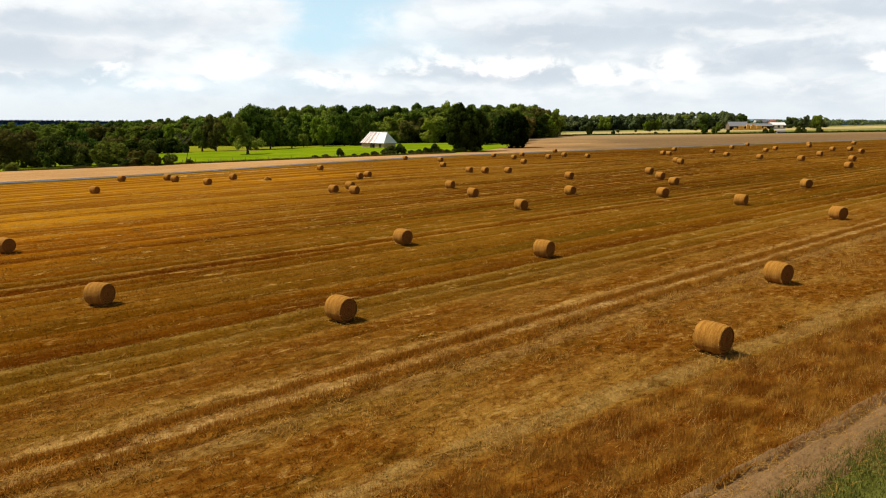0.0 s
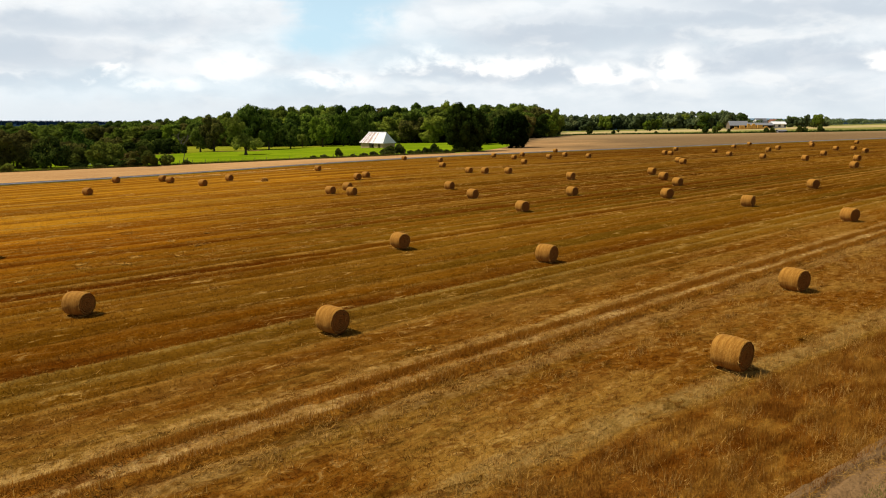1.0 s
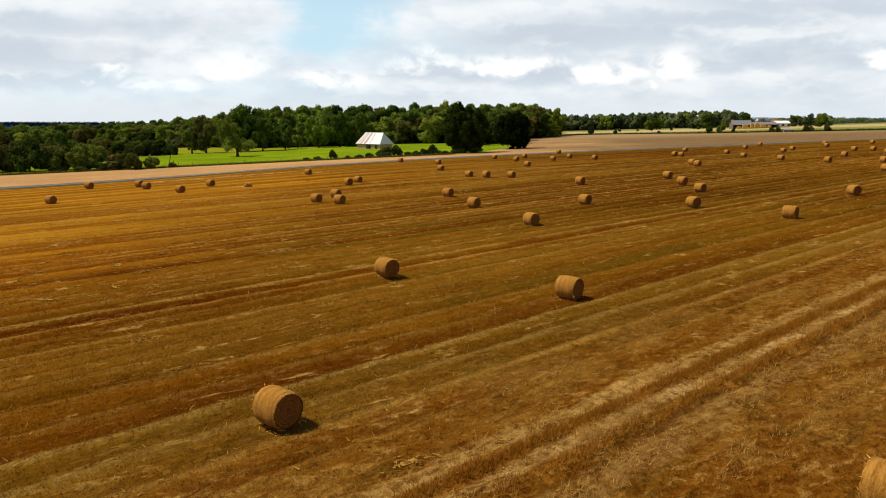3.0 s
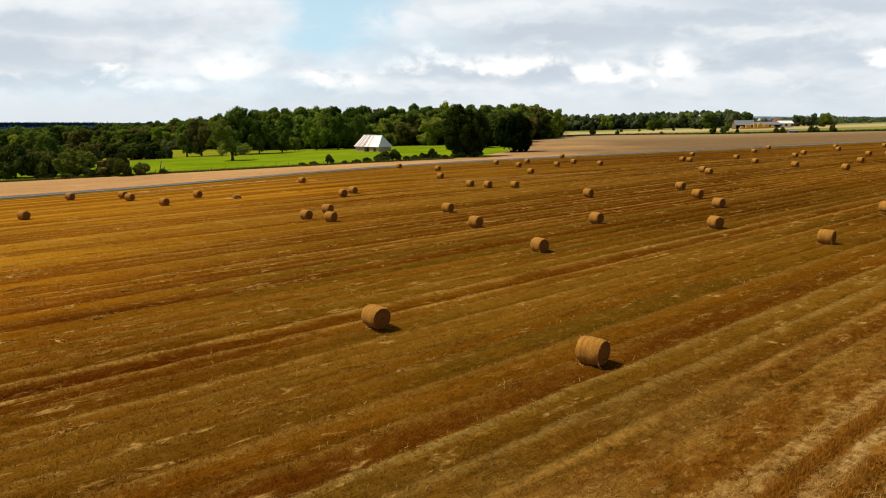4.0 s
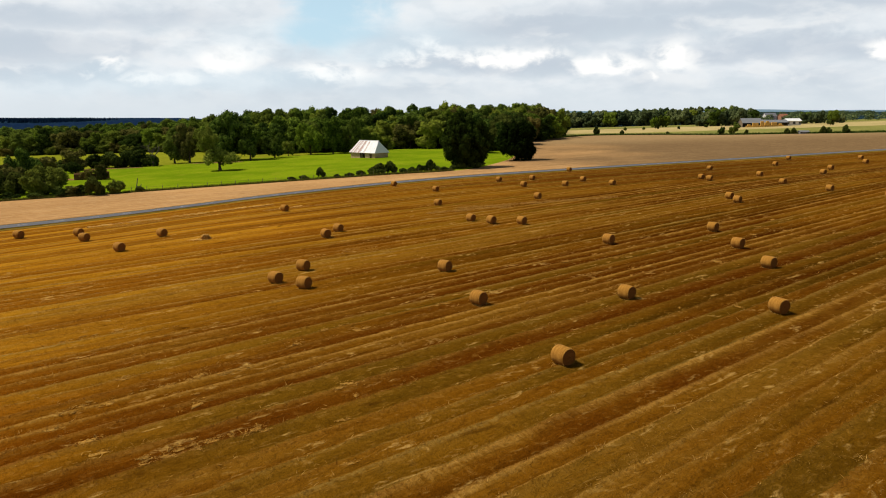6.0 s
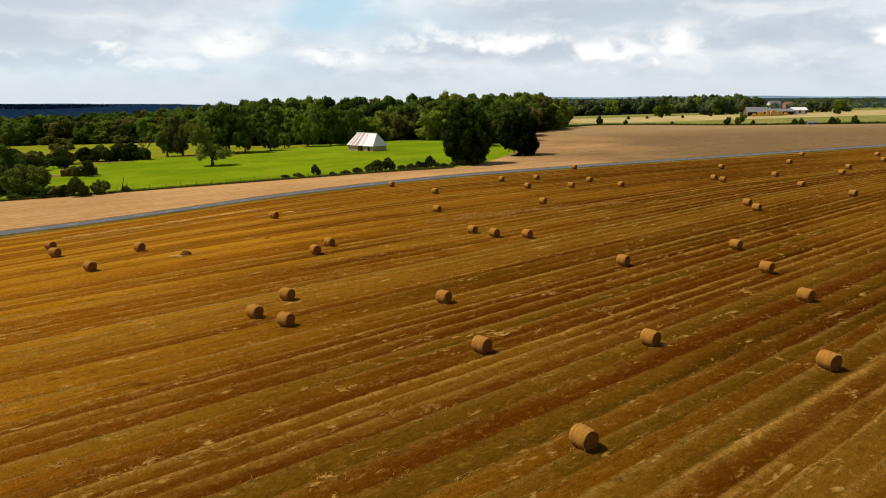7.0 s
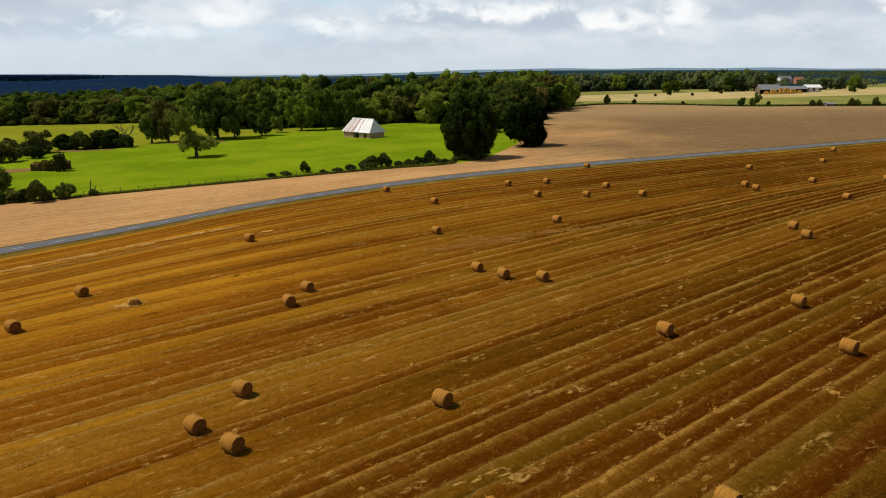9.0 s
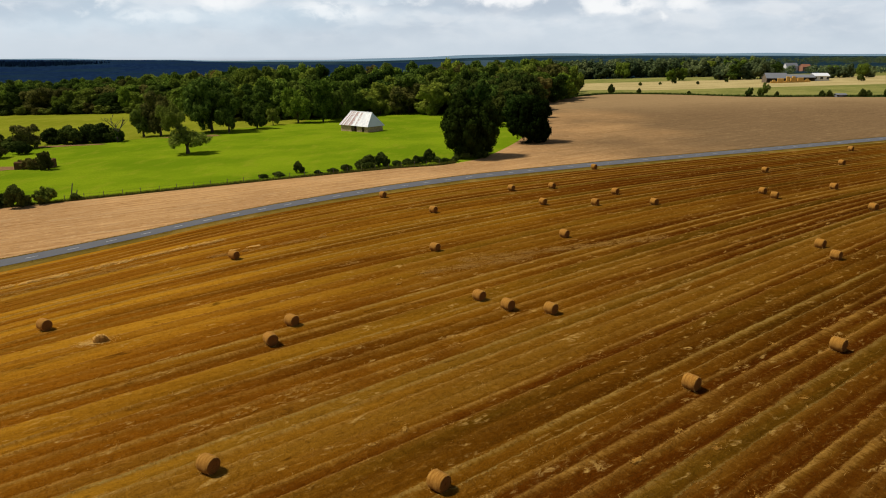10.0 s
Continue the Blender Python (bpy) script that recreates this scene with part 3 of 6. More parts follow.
def mat_stone(s):
    o = s.coord("Object")
    v = s.n("ShaderNodeTexVoronoi", {"Vector": o, "Scale": 2.6})
    n = s.noise(o, 4.0, 4)
    c = s.mix(v.outputs["Color"], (0.36, 0.25, 0.13), (0.64, 0.48, 0.29))
    return s.mix(s.span(n, 0.4, 0.7, 0, 0.5), c, (0.22, 0.16, 0.10)), 0.9, v.outputs["Distance"], 0.05


M = {}
for key, build in (
    ("stubble", mat_stubble), ("blades", mat_blades), ("bale_side", mat_bale_side), ("bale_end", mat_bale_end), ("tan", mat_tan),
    ("straw", mat_straw((0.78, 0.49, 0.145), (0.40, 0.195, 0.030))),
    ("litter", mat_straw((0.58, 0.35, 0.090), (0.26, 0.110, 0.013))),
    ("heap_straw", mat_straw((0.46, 0.255, 0.054), (0.215, 0.092, 0.011), 9.0)),
    ("russet", mat_straw((0.430, 0.190, 0.022), (0.230, 0.085, 0.007))),
    ("pasture", mat_grass((0.140, 0.218, 0.005), (0.215, 0.290, 0.008), (0.275, 0.290, 0.018), 0.5)),
    ("dry_pasture", mat_grass((0.195, 0.212, 0.012), (0.250, 0.260, 0.018), (0.30, 0.27, 0.03), 0.8)),
    ("verge", mat_grass((0.165, 0.110, 0.018), (0.235, 0.150, 0.026), (0.34, 0.21, 0.055), 0.7)),
    ("margin", mat_grass((0.12, 0.132, 0.024), (0.165, 0.165, 0.034), (0.26, 0.20, 0.07), 0.8)),
    ("dirt", mat_plain((0.095, 0.050, 0.020), (0.36, 0.215, 0.095), 5.5, 0.95, 0.15)),
    ("meadow", mat_grass((0.175, 0.185, 0.045), (0.27, 0.255, 0.07), (0.38, 0.31, 0.12), 0.7)),
    ("ripe", mat_grass((0.42, 0.33, 0.14), (0.54, 0.42, 0.19), (0.30, 0.28, 0.10), 0.4)),
    ("green_crop", mat_grass((0.055, 0.085, 0.020), (0.080, 0.105, 0.025), (0.14, 0.12, 0.04), 0.3)),
    ("land", mat_land), ("asphalt", mat_asphalt), ("canopy", mat_canopy), ("rusty", mat_rusty), ("stone", mat_stone),
    ("paint", mat_plain((0.22, 0.22, 0.22), (0.62, 0.62, 0.60), 6.0, 0.6, 0.002)),
    ("bark", mat_plain((0.045, 0.034, 0.024), (0.12, 0.092, 0.064), 3.0, 0.9, 0.05)),
    ("dead_bark", mat_plain((0.060, 0.050, 0.040), (0.15, 0.130, 0.110), 3.0, 0.9, 0.04)),
    ("old_wood", mat_plain((0.10, 0.075, 0.050), (0.22, 0.175, 0.13), 4.0, 0.85, 0.02)),
    ("rotten_wood", mat_plain((0.060, 0.030, 0.014), (0.19, 0.105, 0.052), 2.5, 0.9, 0.08)),
    ("dark_wood", mat_plain((0.03, 0.022, 0.016), (0.07, 0.05, 0.035), 4.0, 0.85, 0.02)),
    ("slate", mat_plain((0.13, 0.135, 0.15), (0.24, 0.245, 0.26), 1.2, 0.6, 0.03)),
    ("tiles", mat_plain((0.26, 0.10, 0.06), (0.40, 0.18, 0.11), 1.5, 0.8, 0.03)),
    ("wall_white", mat_plain((0.55, 0.53, 0.49), (0.74, 0.72, 0.68), 1.0, 0.85, 0.01)),
    ("wall_brick", mat_plain((0.28, 0.13, 0.08), (0.40, 0.22, 0.14), 2.0, 0.9, 0.02)),
    ("tarp", mat_plain((0.70, 0.71, 0.72), (0.82, 0.82, 0.82), 1.5, 0.4, 0.02)),
    ("glass_dark", mat_plain((0.02, 0.022, 0.025), (0.03, 0.034, 0.04), 2.0, 0.15, 0.0)),
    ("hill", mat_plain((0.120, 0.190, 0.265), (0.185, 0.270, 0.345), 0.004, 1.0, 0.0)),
    ("leaf_oak", mat_leaf((0.044, 0.084, 0.010), (0.235, 0.322, 0.040), (0.340, 0.360, 0.046))),
    ("leaf_dark", mat_leaf((0.022, 0.048, 0.009), (0.135, 0.200, 0.030), (0.190, 0.228, 0.034))),
    # leaves of the far trees, greyed with distance haze in the colour
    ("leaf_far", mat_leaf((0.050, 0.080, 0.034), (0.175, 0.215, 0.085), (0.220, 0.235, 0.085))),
    ("leaf_hedge", mat_leaf((0.023, 0.042, 0.009), (0.110, 0.142, 0.025), (0.155, 0.165, 0.030))),
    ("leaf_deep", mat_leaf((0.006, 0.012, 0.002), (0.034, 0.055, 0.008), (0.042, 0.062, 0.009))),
    ("leaf_lime", mat_leaf((0.081, 0.142, 0.014), (0.257, 0.338, 0.032), (0.338, 0.365, 0.041))),
    ("leaf_olive", mat_leaf((0.055, 0.085, 0.013), (0.200, 0.245, 0.034), (0.255, 0.262, 0.038))),
    ("leaf_light", mat_leaf((0.125, 0.165, 0.024), (0.365, 0.410, 0.062), (0.380, 0.400, 0.064))),
    ("leaf_brown", mat_leaf((0.064, 0.070, 0.018), (0.205, 0.195, 0.044), (0.240, 0.175, 0.044))),
):
    M[key] = material(key, build)
    if key.startswith("leaf_") or key in ("blades", "litter", "russet"):
        leafy(M[key])

# ---- ground ----
axis = np.concatenate([-np.geomspace(4700, 560, 34), np.arange(-520, 521, 20.0), np.geomspace(560, 4700, 34)])
GX, GY = np.meshgrid(axis, axis, indexing="ij")
gi, gj = np.meshgrid(np.arange(len(axis) - 1), np.arange(len(axis) - 1), indexing="ij")
ga = (gi * len(axis) + gj).ravel()
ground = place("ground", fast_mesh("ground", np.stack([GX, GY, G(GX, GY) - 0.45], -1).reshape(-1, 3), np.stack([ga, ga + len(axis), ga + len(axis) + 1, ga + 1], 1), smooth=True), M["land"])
tagged(ground, "rolling farmland reaching the horizon", "ground", kind="structure")


def line(slope, c):
    return lambda x: slope * np.asarray(x, float) + c


ROW_Y = lambda v: line(ROW_SLOPE, v / ROW_COS)        # noqa: E731


def sheet(xs, lo, hi, rows, base):
    xs = np.asarray(xs, float)
    f = np.linspace(0, 1, rows + 1)
    X = np.repeat(xs[:, None], rows + 1, 1)
    Y = lo(xs)[:, None] * (1 - f) + hi(xs)[:, None] * f
    i, j = np.meshgrid(np.arange(len(xs) - 1), np.arange(rows), indexing="ij")
    a = (i * (rows + 1) + j).ravel() + base
    return np.stack([X, Y, field_z(X, Y)], -1).reshape(-1, 3), np.stack([a, a + rows + 1, a + rows + 2, a + 1], 1)


FV, FF, count = [], [], 0
to_road = lambda x: ROAD(x) - 5.0        # noqa: E731
for part_xs, part_lo, part_hi, part_rows in ((np.arange(-80, 100.1, 1.0), ROW_Y(8.15), ROW_Y(126), 560), (np.arange(-80, 100.1, 2.0), ROW_Y(126), to_road, 24),
                                             (np.arange(-190, -79.9, 2.5), ROW_Y(8.15), to_road, 90), (np.arange(100, 281, 2.5), ROW_Y(8.15), to_road, 90)):
    V, F = sheet(part_xs, part_lo, part_hi, part_rows, count)
    FV.append(V), FF.append(F)
    count += len(V)
FV, FF = np.concatenate(FV), np.concatenate(FF)
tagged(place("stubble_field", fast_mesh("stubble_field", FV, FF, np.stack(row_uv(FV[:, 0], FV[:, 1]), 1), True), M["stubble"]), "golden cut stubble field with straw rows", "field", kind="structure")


def track_sheet():
    """The earth track with its rut along the edge of the stubble."""
    xs, vs = np.arange(-60, 60, 0.25), np.linspace(6.0, 8.4, 48)
    X, Vv = np.meshgrid(xs, vs, indexing="ij")
    Y = Vv / ROW_COS + ROW_SLOPE * X
    r = np.random.default_rng(2)
    bump = 0.03 * np.sin(X * 3.1 + 5 * Vv) * np.sin(X * 1.7 + 3) + 0.025 * np.sin(X * 1.3 - 7 * Vv) + r.normal(0, 0.020, X.shape)
    wave = 0.10 * np.sin(X * 0.7) + 0.06 * np.sin(X * 2.3 + 1)
    Z = G(X, Y) + 0.04 + bump - 0.16 * np.exp(-((Vv - 7.95 + wave) / 0.10) ** 2) + 0.02 * np.exp(-((Vv - 8.25 + wave) / 0.12) ** 2) - 0.14 * np.clip((6.95 - Vv) / 0.7, 0, 1)
    Z = Z - 0.16 * np.clip((Vv - 8.28) / 0.12, 0, 1)
    a = (np.arange(len(xs) - 1)[:, None] * len(vs) + np.arange(len(vs) - 1)).ravel()
    return fast_mesh("dirt_track", np.stack([X, Y, Z], -1).reshape(-1, 3), np.stack([a, a + len(vs), a + len(vs) + 1, a + 1], 1), smooth=True)


tagged(place("dirt_track", track_sheet(), M["dirt"]), "dry brown rutted earth track along the field edge", "track", kind="structure")
strip("grass_margin", np.arange(-60, 60, 2.0), ROW_Y(-30), ROW_Y(7.0), 6, M["margin"], -0.03, False, "green grass margin beside the track", "grass")
xs_all = np.arange(-190, 461, 2.5)
strip("road_verge", xs_all, lambda x: ROAD(x) - 6.2, lambda x: ROAD(x) + 3.6, 3, M["verge"], 0.02, False, "dry grass verge beside the country road", "verge")
strip("road", np.arange(-190, 461, 1.5), lambda x: ROAD(x) - 2.7, lambda x: ROAD(x) + 2.7, 4, M["asphalt"], 0.07, False, "narrow grey asphalt country road", "road")
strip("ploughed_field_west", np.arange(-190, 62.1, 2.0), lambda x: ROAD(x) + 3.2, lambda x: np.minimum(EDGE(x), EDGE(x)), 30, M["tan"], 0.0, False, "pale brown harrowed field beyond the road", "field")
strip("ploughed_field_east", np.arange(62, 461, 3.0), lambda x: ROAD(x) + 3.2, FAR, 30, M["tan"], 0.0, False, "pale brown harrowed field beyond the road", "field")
strip("pasture", np.arange(-420, 62.1, 3.0), lambda x: np.where(x < -190, 126.0, EDGE(x)), lambda x: 520 + 0 * x, 40, M["pasture"], 0.0, False, "bright green grazed pasture", "pasture")
HEDGE = curve([(-420, 225), (-160, 274), (-126, 287), (-108, 297), (-85, 325), (-60, 346)])
strip("upper_pasture", np.arange(-420, -59, 3.0), HEDGE, lambda x: 520 + 0 * x, 20, M["dry_pasture"], 0.03, False, "yellow-green drier pasture beyond the hedge", "pasture")
strip("far_crop", np.arange(200, 461, 4.0), lambda x: FAR(x) - 0.12 * (x - 200), FAR, 4, M["green_crop"], 0.05, False, "dark green strip of crop", "field")
strip("far_meadow", np.arange(62, 700, 4.0), FAR, lambda x: np.maximum(FAR(np.minimum(x, 460)) + 60, 540), 8, M["meadow"], 0.0, False, "sunny yellow-green meadow", "meadow")
strip("far_ripe_field", np.arange(90, 700, 4.0), lambda x: np.maximum(FAR(np.minimum(x, 460)) + 60, 540), lambda x: 690 + 0 * x, 8, M["ripe"], 0.0, False, "pale ripe grain field in the distance", "field")
strip("far_green_field", np.arange(90, 700, 4.0), lambda x: 690 + 0 * x, lambda x: 800 + 0 * x, 8, M["meadow"], 0.02, False, "yellow-green meadow in the distance", "meadow")

# white dashes down the middle of the road
dash_bm = bmesh.new()
box(dash_bm, -0.75, 0.75, -0.06, 0.06, -0.006, 0.006)
dash_me = bpy.data.meshes.new("road_dash")
dash_bm.to_mesh(dash_me)
dash_bm.free()
road_ob = bpy.data.objects["road"]
x = -88.0
while x < 150:
    a = Vector((x, float(ROAD(x)), 0))
    b = Vector((x + 0.5, float(ROAD(x + 0.5)), 0))
    heading = math.atan2(b.y - a.y, b.x - a.x)
    place("road_dash", dash_me, M["paint"], road_ob, matrix=Matrix.Translation((a.x, a.y, float(G(a.x, a.y)) + 0.077)) @ Euler((0, -0.0252 * math.cos(heading), heading)).to_matrix().to_4x4())
    x += 5.2 * math.cos(heading)

# hills at the horizon, with distance haze painted into their blue
ang = np.linspace(-1.25, 1.25, 220)
prof = 13 + 4 * np.sin(ang * 5.1 + 0.6) + 3 * np.sin(ang * 13 + 2) + 2.0 * np.sin(ang * 47)
HV, HF = [], []
for k, (rad, frac) in enumerate(((4050, 0.0), (4250, 0.75), (4420, 1.0), (4600, 0.2))):
    for aa, pp in zip(ang, prof):
        px, py = rad * math.sin(aa), rad * math.cos(aa)
        HV.append((px, py, float(G(px, py)) - 3 + frac * pp))
for k in range(3):
    for j in range(len(ang) - 1):
        HF.append((k * 220 + j, k * 220 + j + 1, (k + 1) * 220 + j + 1, (k + 1) * 220 + j))
tagged(place("backdrop_hills", fast_mesh("backdrop_hills", HV, HF, smooth=True), M["hill"]), "low wooded hills on the horizon, painted hazy blue", "hills", kind="structure")

# the wide wood beyond the valley: one uneven canopy
rng = np.random.default_rng(4)
cx, cy = np.arange(-2300, 1500, 11.0), np.concatenate([np.arange(600, 1500, 11.0), np.arange(1500, 2700, 20.0)])
CX, CY = np.meshgrid(cx, cy, indexing="ij")
CX = CX + rng.uniform(-5, 5, CX.shape)
CY = CY + rng.uniform(-5, 5, CY.shape)
tall = 12 + 2.0 * rng.random(CX.shape) + 1.5 * np.sin(CX / 83) * np.sin(CY / 71)
edge = np.clip((-CX + 60 + 0.10 * CY) / 160, 0, 1) * np.clip((CY - 600) / 30, 0, 1)
side = np.clip((-CX / CY - 0.24) / 0.14, 0, 1)
CZ = G(CX, CY) - 2 + tall * edge * (0.35 + 0.65 * side) - 2 * (1 - edge) + np.clip((CY - 1350) / 300, 0, 1) * 8 * side
ci, cj = np.meshgrid(np.arange(len(cx) - 1), np.arange(len(cy) - 1), indexing="ij")
ca = (ci * len(cy) + cj).ravel()
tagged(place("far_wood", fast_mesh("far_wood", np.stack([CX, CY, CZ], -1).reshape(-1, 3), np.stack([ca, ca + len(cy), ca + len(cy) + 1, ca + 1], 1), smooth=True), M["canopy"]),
       "dark wood covering the valley far off, painted hazy navy", "wood", kind="stuff")


def spires(n, x0, x1, y0, y1, h0, h1, seed):
    r = np.random.default_rng(seed)
    X, Y, H = r.uniform(x0, x1, n), r.uniform(y0, y1, n), r.uniform(h0, h1, n)
    V, F = [], []
    for a, b, h in zip(X, Y, H):
        z = float(G(a, b)) + 17
        i = len(V)
        w = h * 0.26
        V += [(a + w * math.cos(q), b + w * math.sin(q), z) for q in (0, 1.25, 2.5, 3.8, 5.0)] + [(a, b, z + h)]
        F += [(i + q, i + (q + 1) % 5, i + 5) for q in range(5)]
    return fast_mesh("conifers", V, F)


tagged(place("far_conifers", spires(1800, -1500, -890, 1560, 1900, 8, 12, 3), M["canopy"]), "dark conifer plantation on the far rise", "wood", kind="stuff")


# ---- bales ----
def bale_side_mesh(seed, R=0.575, L=1.04):
    r = random.Random(seed)
    bm = bmesh.new()
    n, m = 36, 15
    rings = []
    for j in range(m):
        u = j / (m - 1)
        xx = (u - 0.5) * L
        edge_r = R * (1 - 0.085 * abs(2 * u - 1) ** 4) + (0.008 if j % 2 else -0.008)
        ring = []
        for k in range(n):
            a = k / n * math.tau
            rr = edge_r * (1 + 0.012 * math.sin(3 * a + seed) + 0.007 * math.sin(11 * a + j)) + r.uniform(-0.006, 0.006)
            zz = R + rr * math.sin(a) - 0.012
            ring.append(bm.verts.new((xx + r.uniform(-0.008, 0.008), rr * math.cos(a), max(zz, -0.03))))
        rings.append(ring)
    for j in range(m - 1):
        for k in range(n):
            bm.faces.new((rings[j][k], rings[j][(k + 1) % n], rings[j + 1][(k + 1) % n], rings[j + 1][k]))
    return bm


def bale_end_mesh(seed, side, R=0.535, L=1.04):
    r = random.Random(seed + 50)
    bm = bmesh.new()
    n, rings = 36, []
    for j in range(9):
        rr = R * (1 - j / 8.6)
        xx = side * (L / 2 - 0.035 + 0.03 * math.sin(min(1, j / 2.5) * math.pi / 2) + (0.007 if j % 2 else -0.006))
        rings.append([bm.verts.new((xx + r.uniform(-0.012, 0.012), rr * math.cos(k / n * math.tau), max(0.563 + rr * math.sin(k / n * math.tau), -0.03))) for k in range(n)])
    for j in range(8):
        for k in range(n):
            q = (rings[j][k], rings[j][(k + 1) % n], rings[j + 1][(k + 1) % n], rings[j + 1][k])
            bm.faces.new(q if side > 0 else q[::-1])
    bm.faces.new(rings[8] if side > 0 else rings[8][::-1])
    return bm


def fringe_mesh(seed):
    """Loose stalks hanging round the foot and the rims of a bale."""
    r = np.random.default_rng(seed)
    V, F = [], []
    for _ in range(150):
        if r.random() < 0.6:
            a = r.uniform(-0.9, 0.9) - math.pi / 2 + r.choice([-0.5, 0.5])
            p = np.array([r.uniform(-0.58, 0.58), r.choice([-1, 1]) * r.uniform(0.26, 0.60), r.uniform(0.0, 0.05)])
            d = np.array([r.normal(0, 1), r.normal(0, 1), r.uniform(0.0, 0.5)])
        else:
            a = r.uniform(0, math.tau)
            s = r.choice([-1, 1])
            p = np.array([s * 0.51, 0.56 * math.cos(a), 0.565 + 0.56 * math.sin(a)])
            d = np.array([s * r.uniform(0.2, 1), r.normal(0, 0.6), r.normal(0, 0.6)])
        d *= r.uniform(0.06, 0.16) / np.linalg.norm(d)
        side = np.cross(d, r.normal(0, 1, 3))
        side *= 0.010 / np.linalg.norm(side)
        i = len(V)
        V += [p - side, p + side, p + d]
        F.append((i, i + 1, i + 2))
    return fast_mesh("loose_straw", V, F)


BALE_LABEL = "round golden straw bale lying on the stubble"
protos = []
for seed in range(3):
    b = thing("straw_bale", BALE_LABEL, "straw bale", pose(0, -200 - 4 * seed, 0), "bales on the stubble")
    part("side", bale_side_mesh(seed), M["bale_side"], b, "net-wrapped ribbed straw side", True)
    part("end_face", bale_end_mesh(seed, 1), M["bale_end"], b, "coiled straw end")
    part("end_face", bale_end_mesh(seed + 9, -1), M["bale_end"], b, "coiled straw end")
    tagged(place("loose_straw", fringe_mesh(seed), M["straw"], b), kind="stuff")
    protos.append(b)

BALES_NEAR = [(-2.94, 48.31), (6.62, 42.54), (-17.4, 32.62), (-4.58, 28.84), (10.06, 23.55), (17.73, 34.15), (33.77, 56.17), (8.02, 67.41), (3.68, 80.87), (1.04, 93.09), (30.41, 67.31), (-11.73, 87.9), (15.67, 81.44), (25.38, 76.33), (31.51, 90.55), (-14.89, 90.28), (-13.33, 95.31), (-32.52, 48.41), (45.63, 83.28), (32.68, 99.9)]
BALES_MIDDLE = [(-10.2, 180.6), (-38.7, 109.23), (-37.63, 119.29), (-26.18, 142.31), (4.96, 124.9), (7.7, 121.86), (11.82, 120.63), (19.89, 104.55), (34.33, 110.69), (0.05, 143.99), (-0.56, 166.83), (-13.43, 119.1), (-14.33, 114.55), (18.08, 149.26), (48.39, 135.99), (49.32, 141.18), (-50.54, 121.97), (-47.35, 117.43), (-58.75, 121.5), (-51.3, 97.63)]
BALES_FAR = [(34.6, 206.86), (14.01, 184.23), (21.95, 185.5), (18.18, 171.08), (26.75, 169.57), (32.35, 178.4), (36.53, 168.84), (68.17, 197.28), (57.75, 175.57), (57.89, 171.45), (71.69, 178.04),
             (88.06, 204.2), (101.9, 224.5), (68.33, 161.08), (85.71, 177.79), (93.51, 188.45), (70.09, 147.92), (118.47, 217.28)]
BALES_EAST = [(73.01, 136.14), (69.79, 114.69), (81.21, 132.51), (86.76, 153.99), (101.04, 161.64), (102.99, 177.1), (106.34, 174.98), (132.28, 215.97), (110.86, 202.91)]
rnd = random.Random(11)
first = list(protos)
for n, (bx, by) in enumerate(BALES_NEAR + BALES_MIDDLE + BALES_FAR + BALES_EAST):
    m = pose(bx, by, float(field_z(bx, by)) - 0.01, 0, 0, min(-18, max(-85, math.degrees(math.atan2(by + 10, bx)) - (127 if bx > 6 and by < 60 else 133))) + rnd.gauss(0, 6))
    if first:
        first.pop(0).matrix_basis = m
    else:
        copy_thing(protos[rnd.randrange(3)], m)


def straw_heap(name, x, y, w, h, label, seed):
    """A burst bale: a mound of tumbled stalks."""
    r = np.random.default_rng(seed)
    bm = bmesh.new()
    bmesh.ops.create_uvsphere(bm, u_segments=22, v_segments=10, radius=1)
    for v in bm.verts:
        k = 1 + 0.22 * noise.noise(v.co * 2.3 + Vector((seed, 0, 0)))
        v.co = Vector((v.co.x * w * 0.5 * k, v.co.y * w * 0.36 * k, max(v.co.z, -0.15) * h * k))
    ob = thing(name, label, "straw heap", pose(x, y, float(field_z(x, y)), 0, 0, 25))
    part("mound", bm, M["bale_side"], ob, "", True)
    V, F = [], []
    for _ in range(700):
        p = np.array([r.normal(-0.45, 0.55) * w, r.normal(-0.1, 0.24) * w, 0.0])
        q = math.hypot(p[0] / (w * 0.5), p[1] / (w * 0.36))
        p[2] = math.sqrt(max(0.0, 1 - q * q)) * h + 0.05
        dd = r.normal(0, 1, 3) * (1, 1, 0.2)
        dd *= r.uniform(0.12, 0.30) / np.linalg.norm(dd)
        sd = np.cross(dd, (0, 0, 1)) + r.normal(0, 0.02, 3)
        sd *= 0.022 / np.linalg.norm(sd)
        i = len(V)
        V += [p - sd, p + sd, p + dd]
        F.append((i, i + 1, i + 2))
    tagged(place("stalks", fast_mesh("stalks", V, F), M["straw"], ob, "pale loose straw spilt beside it"), kind="stuff")


straw_heap("straw_heap", -30.6, 116.2, 1.35, 0.62, "collapsed straw bale spread on the stubble", 1)


